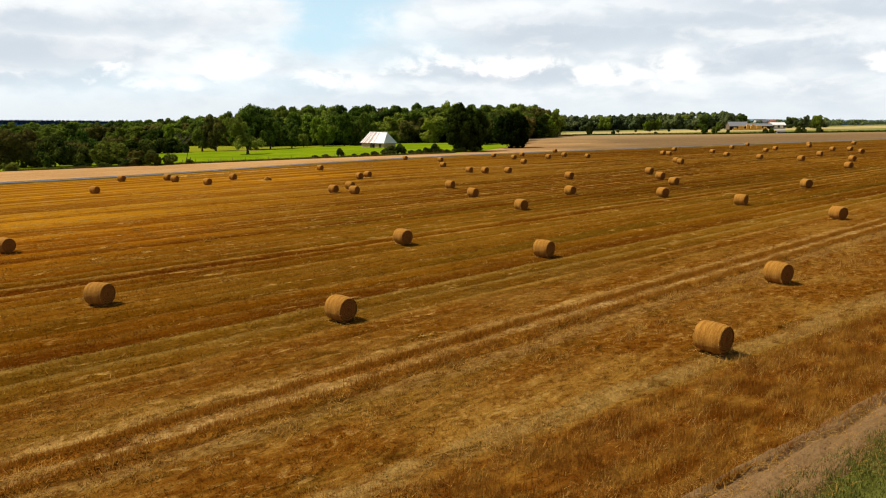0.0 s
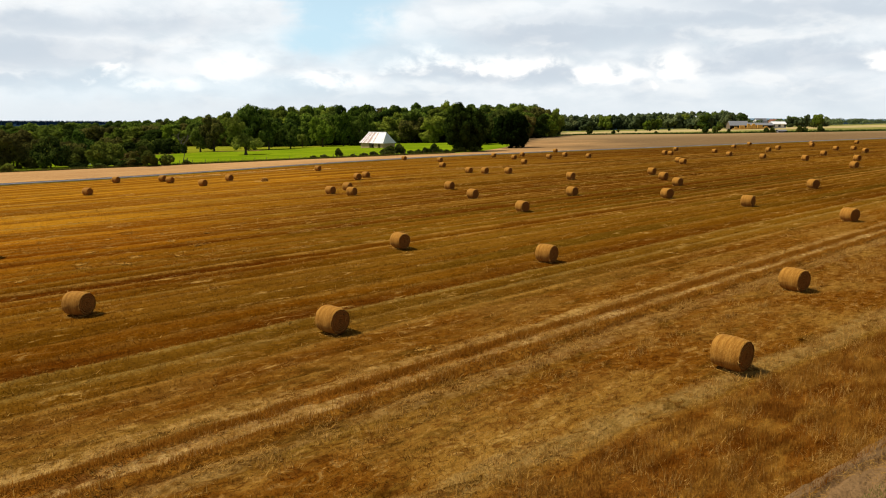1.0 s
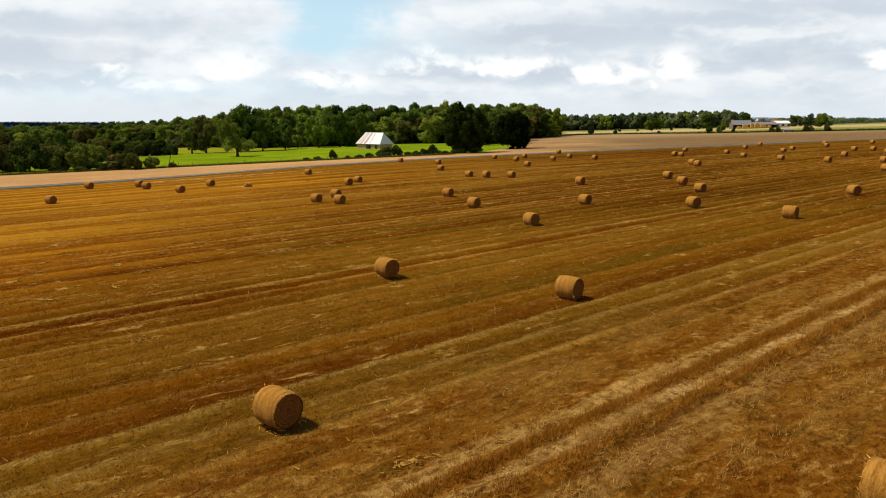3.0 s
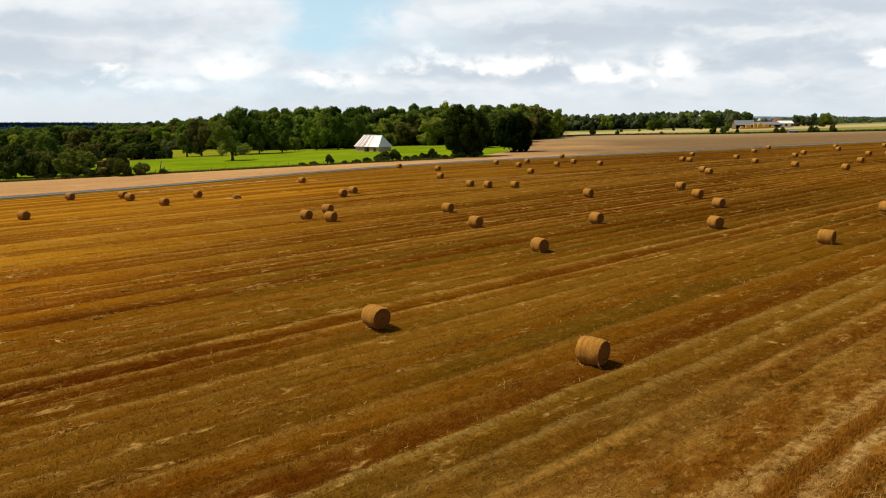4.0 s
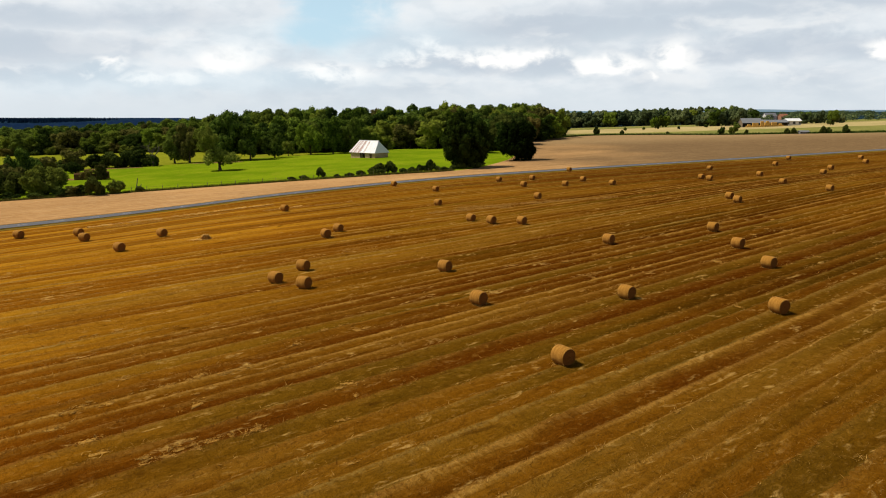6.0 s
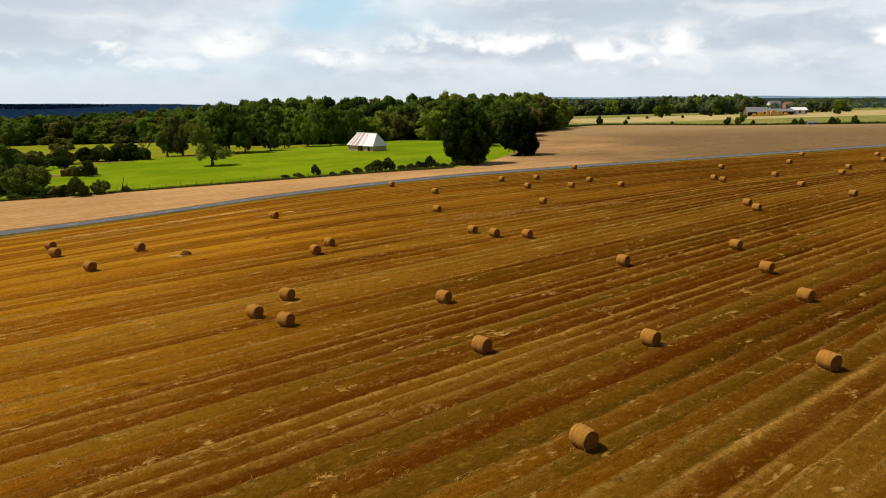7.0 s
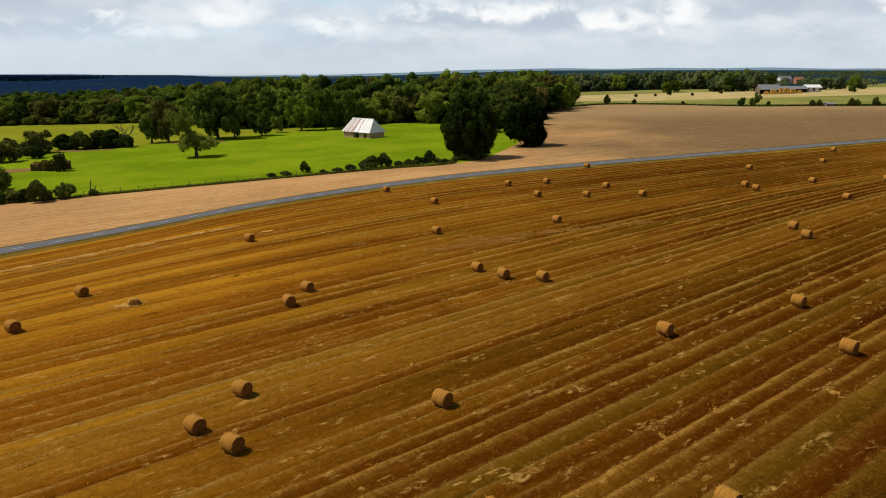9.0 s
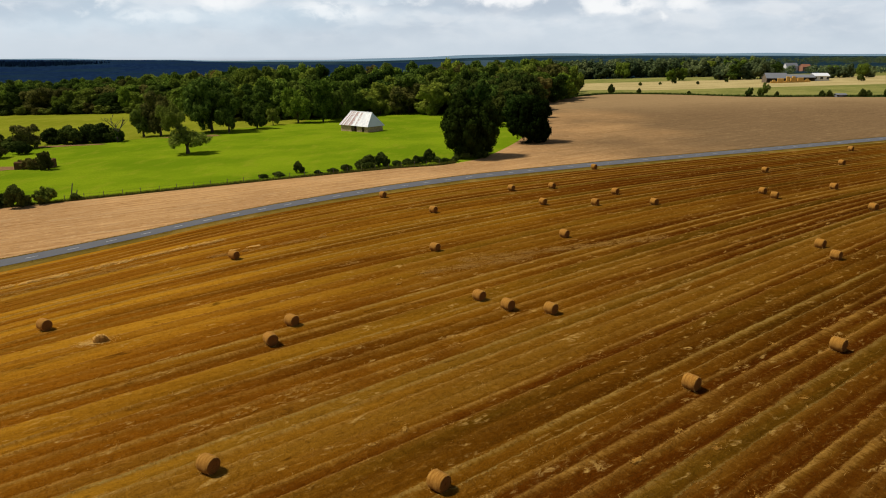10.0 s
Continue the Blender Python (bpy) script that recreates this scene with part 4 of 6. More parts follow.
# ---- stubble stalks and loose straw ----
def stalks(name, n, sample, length, width, lean, mat, label, seed, lift=0.0):
    """Upright or tumbled stalks, one tapering blade each, over a stretch of the field."""
    r = np.random.default_rng(seed)
    X, Y = sample(r, n)
    n = len(X)
    H = r.uniform(*length, n)
    az = r.uniform(0, math.tau, n)
    tilt = np.abs(r.normal(0, lean, n)).clip(0, 1.5) if lean < 1 else 1.5 - np.abs(r.normal(0, 0.28, n)).clip(0, 1.3)
    D = np.stack([np.cos(az) * np.sin(tilt), np.sin(az) * np.sin(tilt), np.cos(tilt)], 1) * H[:, None]
    yaw = r.uniform(0, math.pi, n)
    W = np.stack([np.cos(yaw), np.sin(yaw), 0 * yaw], 1) * (r.uniform(*width, n) / 2)[:, None]
    P = np.stack([X, Y, field_z(X, Y) - 0.01 + lift * r.random(n)], 1)
    V = np.stack([P - W, P + W, P + D], 1).reshape(-1, 3)
    U = np.repeat(np.stack(row_uv(X, Y), 1), 3, 0)
    return tagged(place(name, fast_mesh(name, V, np.arange(3 * n).reshape(-1, 3), U), mat), label, "stubble", kind="stuff")


def wedge(y0, y1, k, c, power=1.0):
    """Places in rows over a widening stretch ahead, thinning out with distance."""
    def sample(r, n):
        Y = y0 + (y1 - y0) * r.random(n) ** power
        X = r.uniform(-1, 1, n) * (k * Y + c)
        _, v = row_uv(X, Y)
        keep = (v > 8.3) & (Y < ROAD(X) - 5.6) & (r.random(n) < 0.62 + 0.38 * np.sin(v * math.tau / 0.75))
        return X[keep], Y[keep]
    return sample


stalks("stubble_stalks", 300000, wedge(9, 48, 0.68, 4, 0.8), (0.05, 0.12), (0.018, 0.034), 0.95, M["blades"], "short cut straw stalks of the near stubble", 21)
stalks("stubble_stalks", 420000, wedge(46, 125, 0.68, 4, 0.85), (0.04, 0.09), (0.022, 0.045), 1.0, M["blades"], "short cut straw stalks of the stubble", 22)
stalks("stubble_stalks", 230000, wedge(120, 225, 0.62, 4, 1.0), (0.05, 0.11), (0.03, 0.06), 0.9, M["blades"], "short cut straw stalks of the far stubble", 23)


def rough(r, n):
    """The uncut-looking strip along the near edge of the field."""
    X = r.uniform(-4, 34, n)
    v = 8.05 + 4.2 * r.random(n) ** 1.05
    Y = v / ROW_COS + ROW_SLOPE * X
    keep = noise_keep(X, Y) > r.random(n)
    return X[keep], Y[keep]


def noise_keep(X, Y):
    return np.clip(0.55 + 0.35 * np.sin(X * 1.9 + 2 * np.sin(Y * 1.3)) + 0.3 * np.sin(Y * 2.7 + X), 0.1, 1)


stalks("tall_stubble", 120000, rough, (0.14, 0.34), (0.008, 0.018), 0.55, M["blades"], "longer tangled orange straw along the field edge", 24)


def swath(lines, x0, x1, spread, clump, seed_f):
    """Loose straw in uneven heaps along given lines across the rows."""
    def sample(r, n):
        X = r.uniform(x0, x1, n)
        w = np.asarray(lines)[r.integers(0, len(lines), n)]
        Y = lane_place(X, w + r.normal(0, spread, n))
        u, _ = row_uv(X, Y)
        keep = np.sin(u * 0.9 + 3 * np.sin(w * 3.1 + seed_f)) + 0.8 * np.sin(u * 2.3 + seed_f) + r.normal(0, 0.5, n) > clump
        keep &= (Y < ROAD(X) - 5) & (Y > 6)
        return X[keep], Y[keep]
    return sample


stalks("loose_straw", 60000, swath([21.7, 20.2, 20.2, 18.6], -22, 45, 0.24, 0.3, 1.0), (0.14, 0.34), (0.012, 0.024), 1.2, M["litter"], "pale loose straw pressed into the wheel tracks", 31, 0.06)
stalks("ridge_stubble", 60000, swath([20.9, 20.9, 19.62], -22, 45, 0.17, -1.5, 3.0), (0.12, 0.24), (0.016, 0.030), 0.75, M["russet"], "standing russet stubble between the wheel tracks", 34)
stalks("loose_straw", 26000, swath([8.3, 9.2, 10.4, 12.3, 13.1], -6, 30, 0.5, 0.95, 2.0), (0.14, 0.34), (0.012, 0.022), 0.9, M["litter"], "pale loose straw near the field edge", 32, 0.10)
stalks("loose_straw", 90000, swath(LANES[1:52], -60, 90, 0.20, 0.75, 0.5), (0.12, 0.35), (0.02, 0.045), 1.2, M["litter"], "pale loose straw lying in rows", 33, 0.08)
stalks("lane_stubble", 150000, swath(LANES[4:44] - 0.12, -50, 75, 0.18, -0.9, 1.7), (0.08, 0.18), (0.025, 0.05), 0.9, M["blades"], "fuzzy pale stubble edging the lanes", 28)
stalks("loose_straw", 45000, swath([6.6, 7.1, 7.6, 8.1, 8.4, 8.5], -4, 40, 0.24, -0.2, 4.0), (0.10, 0.30), (0.008, 0.018), 1.2, M["litter"], "loose straw littering the track", 35, 0.05)


def straw_wads(n, sample, size, label, seed):
    """Clods of tangled straw left lying along the rows, with stalks sticking out."""
    r = np.random.default_rng(seed)
    bm = bmesh.new()
    bmesh.ops.create_icosphere(bm, subdivisions=2, radius=1)
    BV, BF = np.array([v.co[:] for v in bm.verts]), np.array([[v.index for v in f.verts] for f in bm.faces])
    bm.free()
    X, Y = sample(r, n)
    V, F, base = [], [], 0
    for x, y in zip(X, Y):
        s = r.uniform(*size)
        turn = math.atan(ROW_SLOPE) + r.normal(0, 0.5)
        c, q = math.cos(turn), math.sin(turn)
        k = 1 + 0.35 * np.sin(5.1 * BV[:, :1] + 9 * s) * np.cos(4.3 * BV[:, 1:2] + x) + r.normal(0, 0.16, (len(BV), 1))
        P = BV * k * (s * 0.62, s * r.uniform(0.16, 0.34), s * r.uniform(0.05, 0.09))
        z = float(field_z(x, y))
        V.append(np.stack([x + P[:, 0] * c - P[:, 1] * q, y + P[:, 0] * q + P[:, 1] * c, z + P[:, 2]], 1))
        F.append(BF + base)
        base += len(BV)
        m = 46
        A = r.normal(0, 1, (m, 3)) * (s * 0.62, s * 0.26, s * 0.04)
        D = r.normal(0, 1, (m, 3)) * (1, 1, 0.25) * 0.11 * s
        W = np.cross(D, r.normal(0, 1, (m, 3)))
        W *= 0.024 / np.linalg.norm(W, axis=1, keepdims=True)
        T = np.stack([A - W, A + W, A + D * 2], 1).reshape(-1, 3)
        V.append(np.stack([x + T[:, 0] * c - T[:, 1] * q, y + T[:, 0] * q + T[:, 1] * c, z + 0.08 * s + np.abs(T[:, 2])], 1))
        F.append(np.arange(3 * m).reshape(-1, 3) + base)
        base += 3 * m
    return tagged(place("straw_wads", fast_mesh("straw_wads", np.concatenate(V), np.concatenate(F)), M["heap_straw"]), label, "straw", kind="stuff")


straw_wads(430, swath(LANES[:50], -60, 80, 0.35, 0.9, 0.5), (0.15, 0.55), "clods of pale tangled straw along the rows", 41)


straw_wads(150, swath(LANES[14:26], -34, -3, 0.45, 0.2, 1.1), (0.25, 0.75), "torn heaps of pale straw strewn over the stubble", 43)
straw_wads(90, swath(LANES[20:30], 12, 46, 0.45, 0.3, 2.6), (0.25, 0.70), "torn heaps of straw strewn over the stubble", 44)


def bunches(r, n):
    """A few stretches where the baler dropped straw."""
    at = [(-16.9, 99.5, -7.0, 107.4), (-47, 135.5, -31, 151), (6, 139, 30, 147), (-20, 62, -12, 68), (-13, 57, -8, 60), (-27, 74, -20, 78)]
    k = r.integers(0, len(at), n)
    a = np.array(at)[k]
    f = r.random(n)
    return a[:, 0] * (1 - f) + a[:, 2] * f + r.normal(0, 0.25, n), a[:, 1] * (1 - f) + a[:, 3] * f + r.normal(0, 0.3, n)


straw_wads(120, bunches, (0.14, 0.42), "broken line of pale tangled straw", 42)


def spill(stretches, spread):
    """Straw spilt along straight stretches, in uneven drifts."""
    def sample(r, n):
        a = np.array(stretches)[r.integers(0, len(stretches), n)]
        f = r.random(n)
        X, Y = a[:, 0] * (1 - f) + a[:, 2] * f, a[:, 1] * (1 - f) + a[:, 3] * f
        keep = np.sin(X * 2.1 + 2 * np.sin(Y * 0.9)) + 0.8 * np.sin(X * 5.3 + Y) > -0.4 + r.normal(0, 0.4, n)
        return (X + r.normal(0, spread, n) * 0.7)[keep], (Y + r.normal(0, spread, n))[keep]
    return sample


def windrow(a, b, wide, high, seed):
    """A low broken ridge of pale straw lying between two places."""
    r = np.random.default_rng(seed)
    n = int(math.dist(a, b) / 0.22)
    f = np.linspace(0, 1, n)
    bulk = np.clip(0.30 + 0.45 * np.sin(f * n * 0.11 + seed) * np.sin(f * n * 0.047 + 2 * seed) + 0.35 * np.sin(f * n * 0.37 + 3 * seed) + r.normal(0, 0.16, n), 0, 1)
    dx, dy = (b[0] - a[0]) / math.dist(a, b), (b[1] - a[1]) / math.dist(a, b)
    wander = 0.35 * np.sin(f * n * 0.06 + seed) + 0.15 * np.sin(f * n * 0.21)
    V = []
    for k in range(n):
        for q, up in ((-1, 0), (-0.55, 0.6), (0, 1), (0.5, 0.7), (1, 0)):
            off = wander[k] + q * wide * (0.25 + 0.75 * bulk[k]) * r.uniform(0.75, 1.25)
            x, y = a[0] + (b[0] - a[0]) * f[k] - dy * off, a[1] + (b[1] - a[1]) * f[k] + dx * off
            V.append((x, y, float(field_z(x, y)) - 0.05 + (up * high * r.uniform(0.7, 1.3) + 0.04) * min(1.0, 1.6 * bulk[k]) - 0.12 * (bulk[k] < 0.12)))
    F = [(k * 5 + j, k * 5 + j + 1, k * 5 + j + 6, k * 5 + j + 5) for k in range(n - 1) for j in range(4)]
    tagged(place("straw_windrow", fast_mesh("straw_windrow", V, F), M["straw"]), "pale broken row of straw left near the road", "straw", kind="stuff")


for seed, (a, b, wide, high) in enumerate((((-53.1, 129.3), (-30.9, 152.2), 0.36, 0.22), ((-28.4, 145.4), (-24.8, 149.0), 0.26, 0.14), ((-39.5, 137.9), (-36.5, 141.9), 0.22, 0.10))):
    windrow(a, b, wide, high, seed + 1)
stalks("loose_straw", 15000, spill([(-53.1, 129.3, -42, 141.2), (-42, 141.2, -30.9, 152.2), (-53.1, 129.3, -30.9, 152.2)], 0.30), (0.12, 0.35), (0.02, 0.05), 1.2, M["straw"], "pale straw drift spilt near the road", 36, 0.14)
stalks("loose_straw", 9000, spill([(-50, 129, -36, 142), (-30, 143, -16, 153)], 0.40), (0.12, 0.35), (0.02, 0.05), 1.2, M["litter"], "thin straw drift spilt near the road", 45, 0.12)
stalks("loose_straw", 16000, spill([(3, 139, 18, 143.8), (16, 143, 32, 148), (-2, 134, 12, 140)], 0.6), (0.12, 0.35), (0.03, 0.06), 1.2, M["litter"], "straw litter spilt near the road", 37, 0.10)


def strewn(r, n):
    """Short straw strewn over the near part of the field, in patches."""
    X = r.uniform(-26, 44, n)
    v = 8 + 34 * r.random(n)
    Y = v / ROW_COS + ROW_SLOPE * X
    keep = (np.sin(X * 0.8 + 2 * np.sin(v * 0.7)) + np.sin(v * 1.9 + 1.5 * np.sin(X * 0.5)) + r.normal(0, 0.6, n) > 0.3) & (Y > 7)
    return X[keep], Y[keep]


stalks("loose_straw", 150000, strewn, (0.08, 0.22), (0.008, 0.018), 1.2, M["blades"], "short straw strewn over the near stubble", 39, 0.05)
stalks("loose_straw", 45000, strewn, (0.08, 0.26), (0.008, 0.016), 1.2, M["litter"], "pale short straw strewn over the near stubble", 40, 0.06)


def clumps(r, n):
    """Bunched tufts: many blades round each of a few hundred points by the near edge and the wheel tracks."""
    k = 480
    cx = r.uniform(-12, 34, k)
    cv = np.where(r.random(k) < 0.62, 8.4 + 5.0 * r.random(k), 16.4 + 5.2 * r.random(k))
    w = r.integers(0, k, n)
    X, v = cx[w] + r.normal(0, 0.22, n), cv[w] + r.normal(0, 0.15, n)
    return X, v / ROW_COS + ROW_SLOPE * X


stalks("straw_tufts", 22000, clumps, (0.10, 0.26), (0.016, 0.030), 0.9, M["litter"], "pale bunched straw tufts in the stubble", 38, 0.04)


# ---- trees ----
ball = bmesh.new()
bmesh.ops.create_icosphere(ball, subdivisions=1, radius=1)
BALL_V = np.array([v.co[:] for v in ball.verts])
BALL_F = np.array([[v.index for v in f.verts] for f in ball.faces])
ball.free()


def crown_mesh(seed, h, w, clear, clumps, leaves, leaf, ragged=0.25, lean=0.0, size=(0.11, 0.20), core=0.80):
    """A domed crown: big boughs apart from one another, each of many small leafy clumps, with deep gaps between."""
    r = np.random.default_rng(seed)
    mid, half = clear + (h - clear) * 0.46, (h - clear) * 0.5
    boughs, C, R, B = max(7, clumps // 4), [], [], []
    tries = 0
    while len(B) < boughs:
        tries += 1
        p = r.normal(0, 1, 3)
        p /= np.linalg.norm(p)
        if p[2] < -0.65:
            continue
        p[:2] *= 1.0 + 0.25 * max(p[2], 0) ** 2
        p[2] *= 0.92 if p[2] > 0.6 else 1.0
        big = r.uniform(1.15, 1.75) * size[1] * (1.0 if len(B) else 1.3)
        out = (1 - 0.95 * big) * (1 + 0.5 * ragged * math.sin(2.3 * p[0] + seed) * math.cos(2.1 * p[1] + 1.7 * seed)) * r.uniform(0.72, 1.0)
        if len(B) < boughs * 0.2:
            out *= 0.45
        c = np.array([p[0] * w * 0.5 * out, p[1] * w * 0.5 * out, mid + half * out * (p[2] if p[2] > 0 else 0.85 * p[2])])
        if tries < 60 * boughs and any(np.linalg.norm(c - e) < 0.85 * max(f, big * w * 0.62) for e, f in B):
            continue
        B.append((c, big * w * 0.62))
    for c, big in B:
        C.append(c), R.append(big * 0.78)
        away = c - (0, 0, mid)
        away /= np.linalg.norm(away) + 1e-6
        for _ in range(9):
            q = r.normal(0, 1, 3) + away * 0.7 + (0, 0, 0.25)
            q /= np.linalg.norm(q)
            C.append(c + q * big * r.uniform(0.70, 1.0) * (1, 1, 0.85)), R.append(big * r.uniform(0.28, 0.50))
    C, R = np.array(C), np.array(R)
    V, F = [], []
    for n, (c, q) in enumerate(zip(C, R)):
        b = BALL_V * (1 + r.normal(0, 0.10, (len(BALL_V), 1)))
        F.append(BALL_F + len(BALL_V) * n)
        V.append(c + b * q * core * (1, 1, 0.85))
    many = leaves * 3
    which = r.choice(len(C), many, p=R ** 2 / np.sum(R ** 2))
    d = r.normal(0, 1, (many, 3))
    d /= np.linalg.norm(d, axis=1, keepdims=True)
    P = C[which] + d * R[which][:, None] * (0.80 + 0.40 * r.random((many, 1)) ** 1.6) * (1, 1, 0.88)
    dist = np.linalg.norm(P[:, None, :] - C[None], axis=2) / R[None]
    dist[np.arange(many), which] = 9
    ok = np.flatnonzero((dist.min(1) > 0.82) & (d[:, 2] > -0.80))[:leaves]
    P, d = P[ok], d[ok]
    N = d + r.normal(0, 0.65, P.shape) + (0, 0, 0.25)
    N /= np.linalg.norm(N, axis=1, keepdims=True)
    A = np.cross(N, r.normal(0, 1, P.shape))
    A /= np.linalg.norm(A, axis=1, keepdims=True) + 1e-9
    E = np.cross(N, A)
    s = leaf * r.uniform(0.45, 1.3, (len(P), 1))
    L = np.stack([P - A * s * 0.5 - E * s * 0.3, P + A * s * 0.5 - E * s * 0.3, P + E * s * 0.6], 1).reshape(-1, 3)
    V = np.concatenate(V)
    V, F = np.concatenate([V, L]), np.concatenate([*F, np.arange(len(L)).reshape(-1, 3) + len(V)])
    z0, z1 = np.quantile(V[:, 2], (0.01, 0.99))
    V[:, 2] = np.maximum(clear + (V[:, 2] - z0) * (h * 0.975 - clear) / (z1 - z0), 0.02)
    V[:, :2] *= w * 0.5 / np.quantile(np.hypot(V[:, 0], V[:, 1]), 0.985)
    V[:, :2] *= np.interp(V[:, 2:] / h, [0, 0.32], [0.70, 1.0])
    V[:, 0] += lean * (V[:, 2] / h)
    return fast_mesh("crown", V, F, smooth=True), C


def trunk_mesh(seed, h, w, clear, C, rad, count):
    r = random.Random(seed)
    bm = bmesh.new()
    top = clear + (h - clear) * 0.55
    pts = [Vector((0, 0, -0.3))] + [Vector((r.uniform(-0.03, 0.03) * h * k, r.uniform(-0.03, 0.03) * h * k, top * k)) for k in (0.25, 0.5, 0.75, 1.0)]
    for k in range(4):
        tube(bm, pts[k], pts[k + 1], rad * (1.25 if k == 0 else 1 - 0.2 * k), rad * (1 - 0.2 * (k + 1)), 8)
    for c in list(C)[:count]:
        start = pts[1 + r.randrange(3)]
        end = Vector([float(q) for q in c])
        mid = start.lerp(end, 0.5) + Vector((0, 0, 0.06 * h))
        tube(bm, start, mid, rad * 0.38, rad * 0.24, 5)
        tube(bm, mid, end, rad * 0.24, rad * 0.07, 5)
    return bm


def tree(name, label, category, h, w, clear, clumps, leaves, leaf, mat, seed, rad=None, limbs=14, m=None, group="", ragged=0.25, lean=0.0, bark="bark", size=(0.11, 0.20), core=0.80):
    ob = thing(name, label, category, m, group)
    me, C = crown_mesh(seed, h, w, clear, clumps, leaves, leaf, ragged, lean, size, core)
    part("trunk", trunk_mesh(seed, h, w, clear, C, rad or 0.022 * h, limbs), M[bark], ob, "", True)
    place("crown", me, M[mat], ob)
    return ob


def set_at(ob, x, y, turn=0.0, sink=0.0):
    ob.matrix_basis = pose(x, y, float(G(x, y)) - sink, 0, 0, turn)
    return ob


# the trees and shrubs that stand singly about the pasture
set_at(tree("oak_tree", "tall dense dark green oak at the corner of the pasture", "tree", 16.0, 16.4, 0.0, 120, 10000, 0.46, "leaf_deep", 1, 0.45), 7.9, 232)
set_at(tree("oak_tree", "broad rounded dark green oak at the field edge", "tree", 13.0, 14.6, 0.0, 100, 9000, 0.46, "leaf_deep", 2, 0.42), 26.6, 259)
leaner = tree("leaning_tree", "pale green tree with low spreading crown and high leaning crown", "tree", 7.8, 12.6, 1.9, 52, 5200, 0.34, "leaf_light", 43, 0.55, 12, ragged=0.5, lean=2.2, size=(0.09, 0.17), core=0.62)
high_me, _ = crown_mesh(3, 8.2, 10.4, 0.2, 52, 5200, 0.34, 0.5, 0, (0.09, 0.17), 0.58)
place("high_crown", high_me, M["leaf_light"], leaner, "high crown leaning to one side", pose(-4.0, 0.5, 6.2))
limb_bm = bmesh.new()
tube(limb_bm, (0, 0, 2.0), (-1.6, 0.2, 5.6), 0.40, 0.30, 7)
tube(limb_bm, (-1.6, 0.2, 5.6), (-4.0, 0.5, 11.0), 0.30, 0.10, 7)
part("limb", limb_bm, M["bark"], leaner)
set_at(leaner, -73.7, 253)
set_at(tree("pasture_tree", "large round dark oak on the pasture", "tree", 20.5, 20, 2.0, 76, 8000, 0.56, "leaf_dark", 4, 0.5), -88.3, 317)
set_at(tree("pasture_tree", "dark oak beside the larger oak", "tree", 15, 11, 1.8, 46, 5100, 0.52, "leaf_dark", 5, 0.35), -80.5, 313)
set_at(tree("pasture_tree", "olive green tree with dead twigs", "tree", 16.0, 12.5, 1.6, 49, 5610, 0.49, "leaf_brown", 6, 0.4), -104, 307)
set_at(tree("pasture_tree", "dark pollarded tree with bare stubs", "tree", 11.0, 9.5, 1.6, 39, 4080, 0.45, "leaf_dark", 7, 0.4), -109.5, 305)
set_at(tree("pasture_tree", "middling green tree on the pasture", "tree", 10.5, 10.5, 1.2, 43, 4692, 0.49, "leaf_dark", 8, 0.3), -73.4, 326)
set_at(tree("small_tree", "small bright green round tree", "tree", 6.8, 6.2, 0.7, 28, 1300, 0.36, "leaf_light", 9, 0.2), -70.6, 340)
set_at(tree("pasture_tree", "bright green broad tree near the barn", "tree", 14.5, 14, 2.0, 52, 5916, 0.45, "leaf_lime", 10, 0.35), -61.5, 347)
set_at(tree("pasture_tree", "green tree in the row beside the barn", "tree", 17, 12.5, 2.0, 51, 5712, 0.55, "leaf_oak", 11, 0.35), -51.5, 351)
set_at(tree("pasture_tree", "green tree in the row beside the barn", "tree", 16.5, 11.5, 2.0, 48, 5304, 0.55, "leaf_dark", 12, 0.35), -43.5, 355)

# shrubs: one of each build, then copies
shrub_a = tree("shrub", "dense dark green shrub in the hedge", "shrub", 4.0, 4.6, 0.0, 34, 2550, 0.26, "leaf_hedge", 31, 0.09, 8, group="shrubs along the hedges")
shrub_b = tree("shrub", "rounded olive-green shrub beside the pasture", "shrub", 4.2, 6.2, 0.0, 36, 2700, 0.29, "leaf_olive", 32, 0.09, 8, group="shrubs along the hedges")
shrub_c = tree("shrub", "twiggy olive-brown shrub beside the pasture", "shrub", 5.0, 5.0, 0.0, 33, 2400, 0.29, "leaf_brown", 33, 0.09, 8, group="shrubs along the hedges", ragged=0.5)


planted = set()


def shrub(proto, x, y, h, w, label=""):
    ob = copy_thing(proto, Matrix.Identity(4)) if proto.name in planted else proto
    planted.add(proto.name)
    base_h, base_w = {shrub_a: (4.0, 4.6), shrub_b: (4.2, 6.2), shrub_c: (5.0, 5.0)}[proto]
    ob.matrix_basis = Matrix.LocRotScale((x, y, float(G(x, y))), Euler((0, 0, rnd.uniform(0, 6.28))), (w / base_w, w / base_w, h / base_h))
    return tagged(ob, label) if label else ob


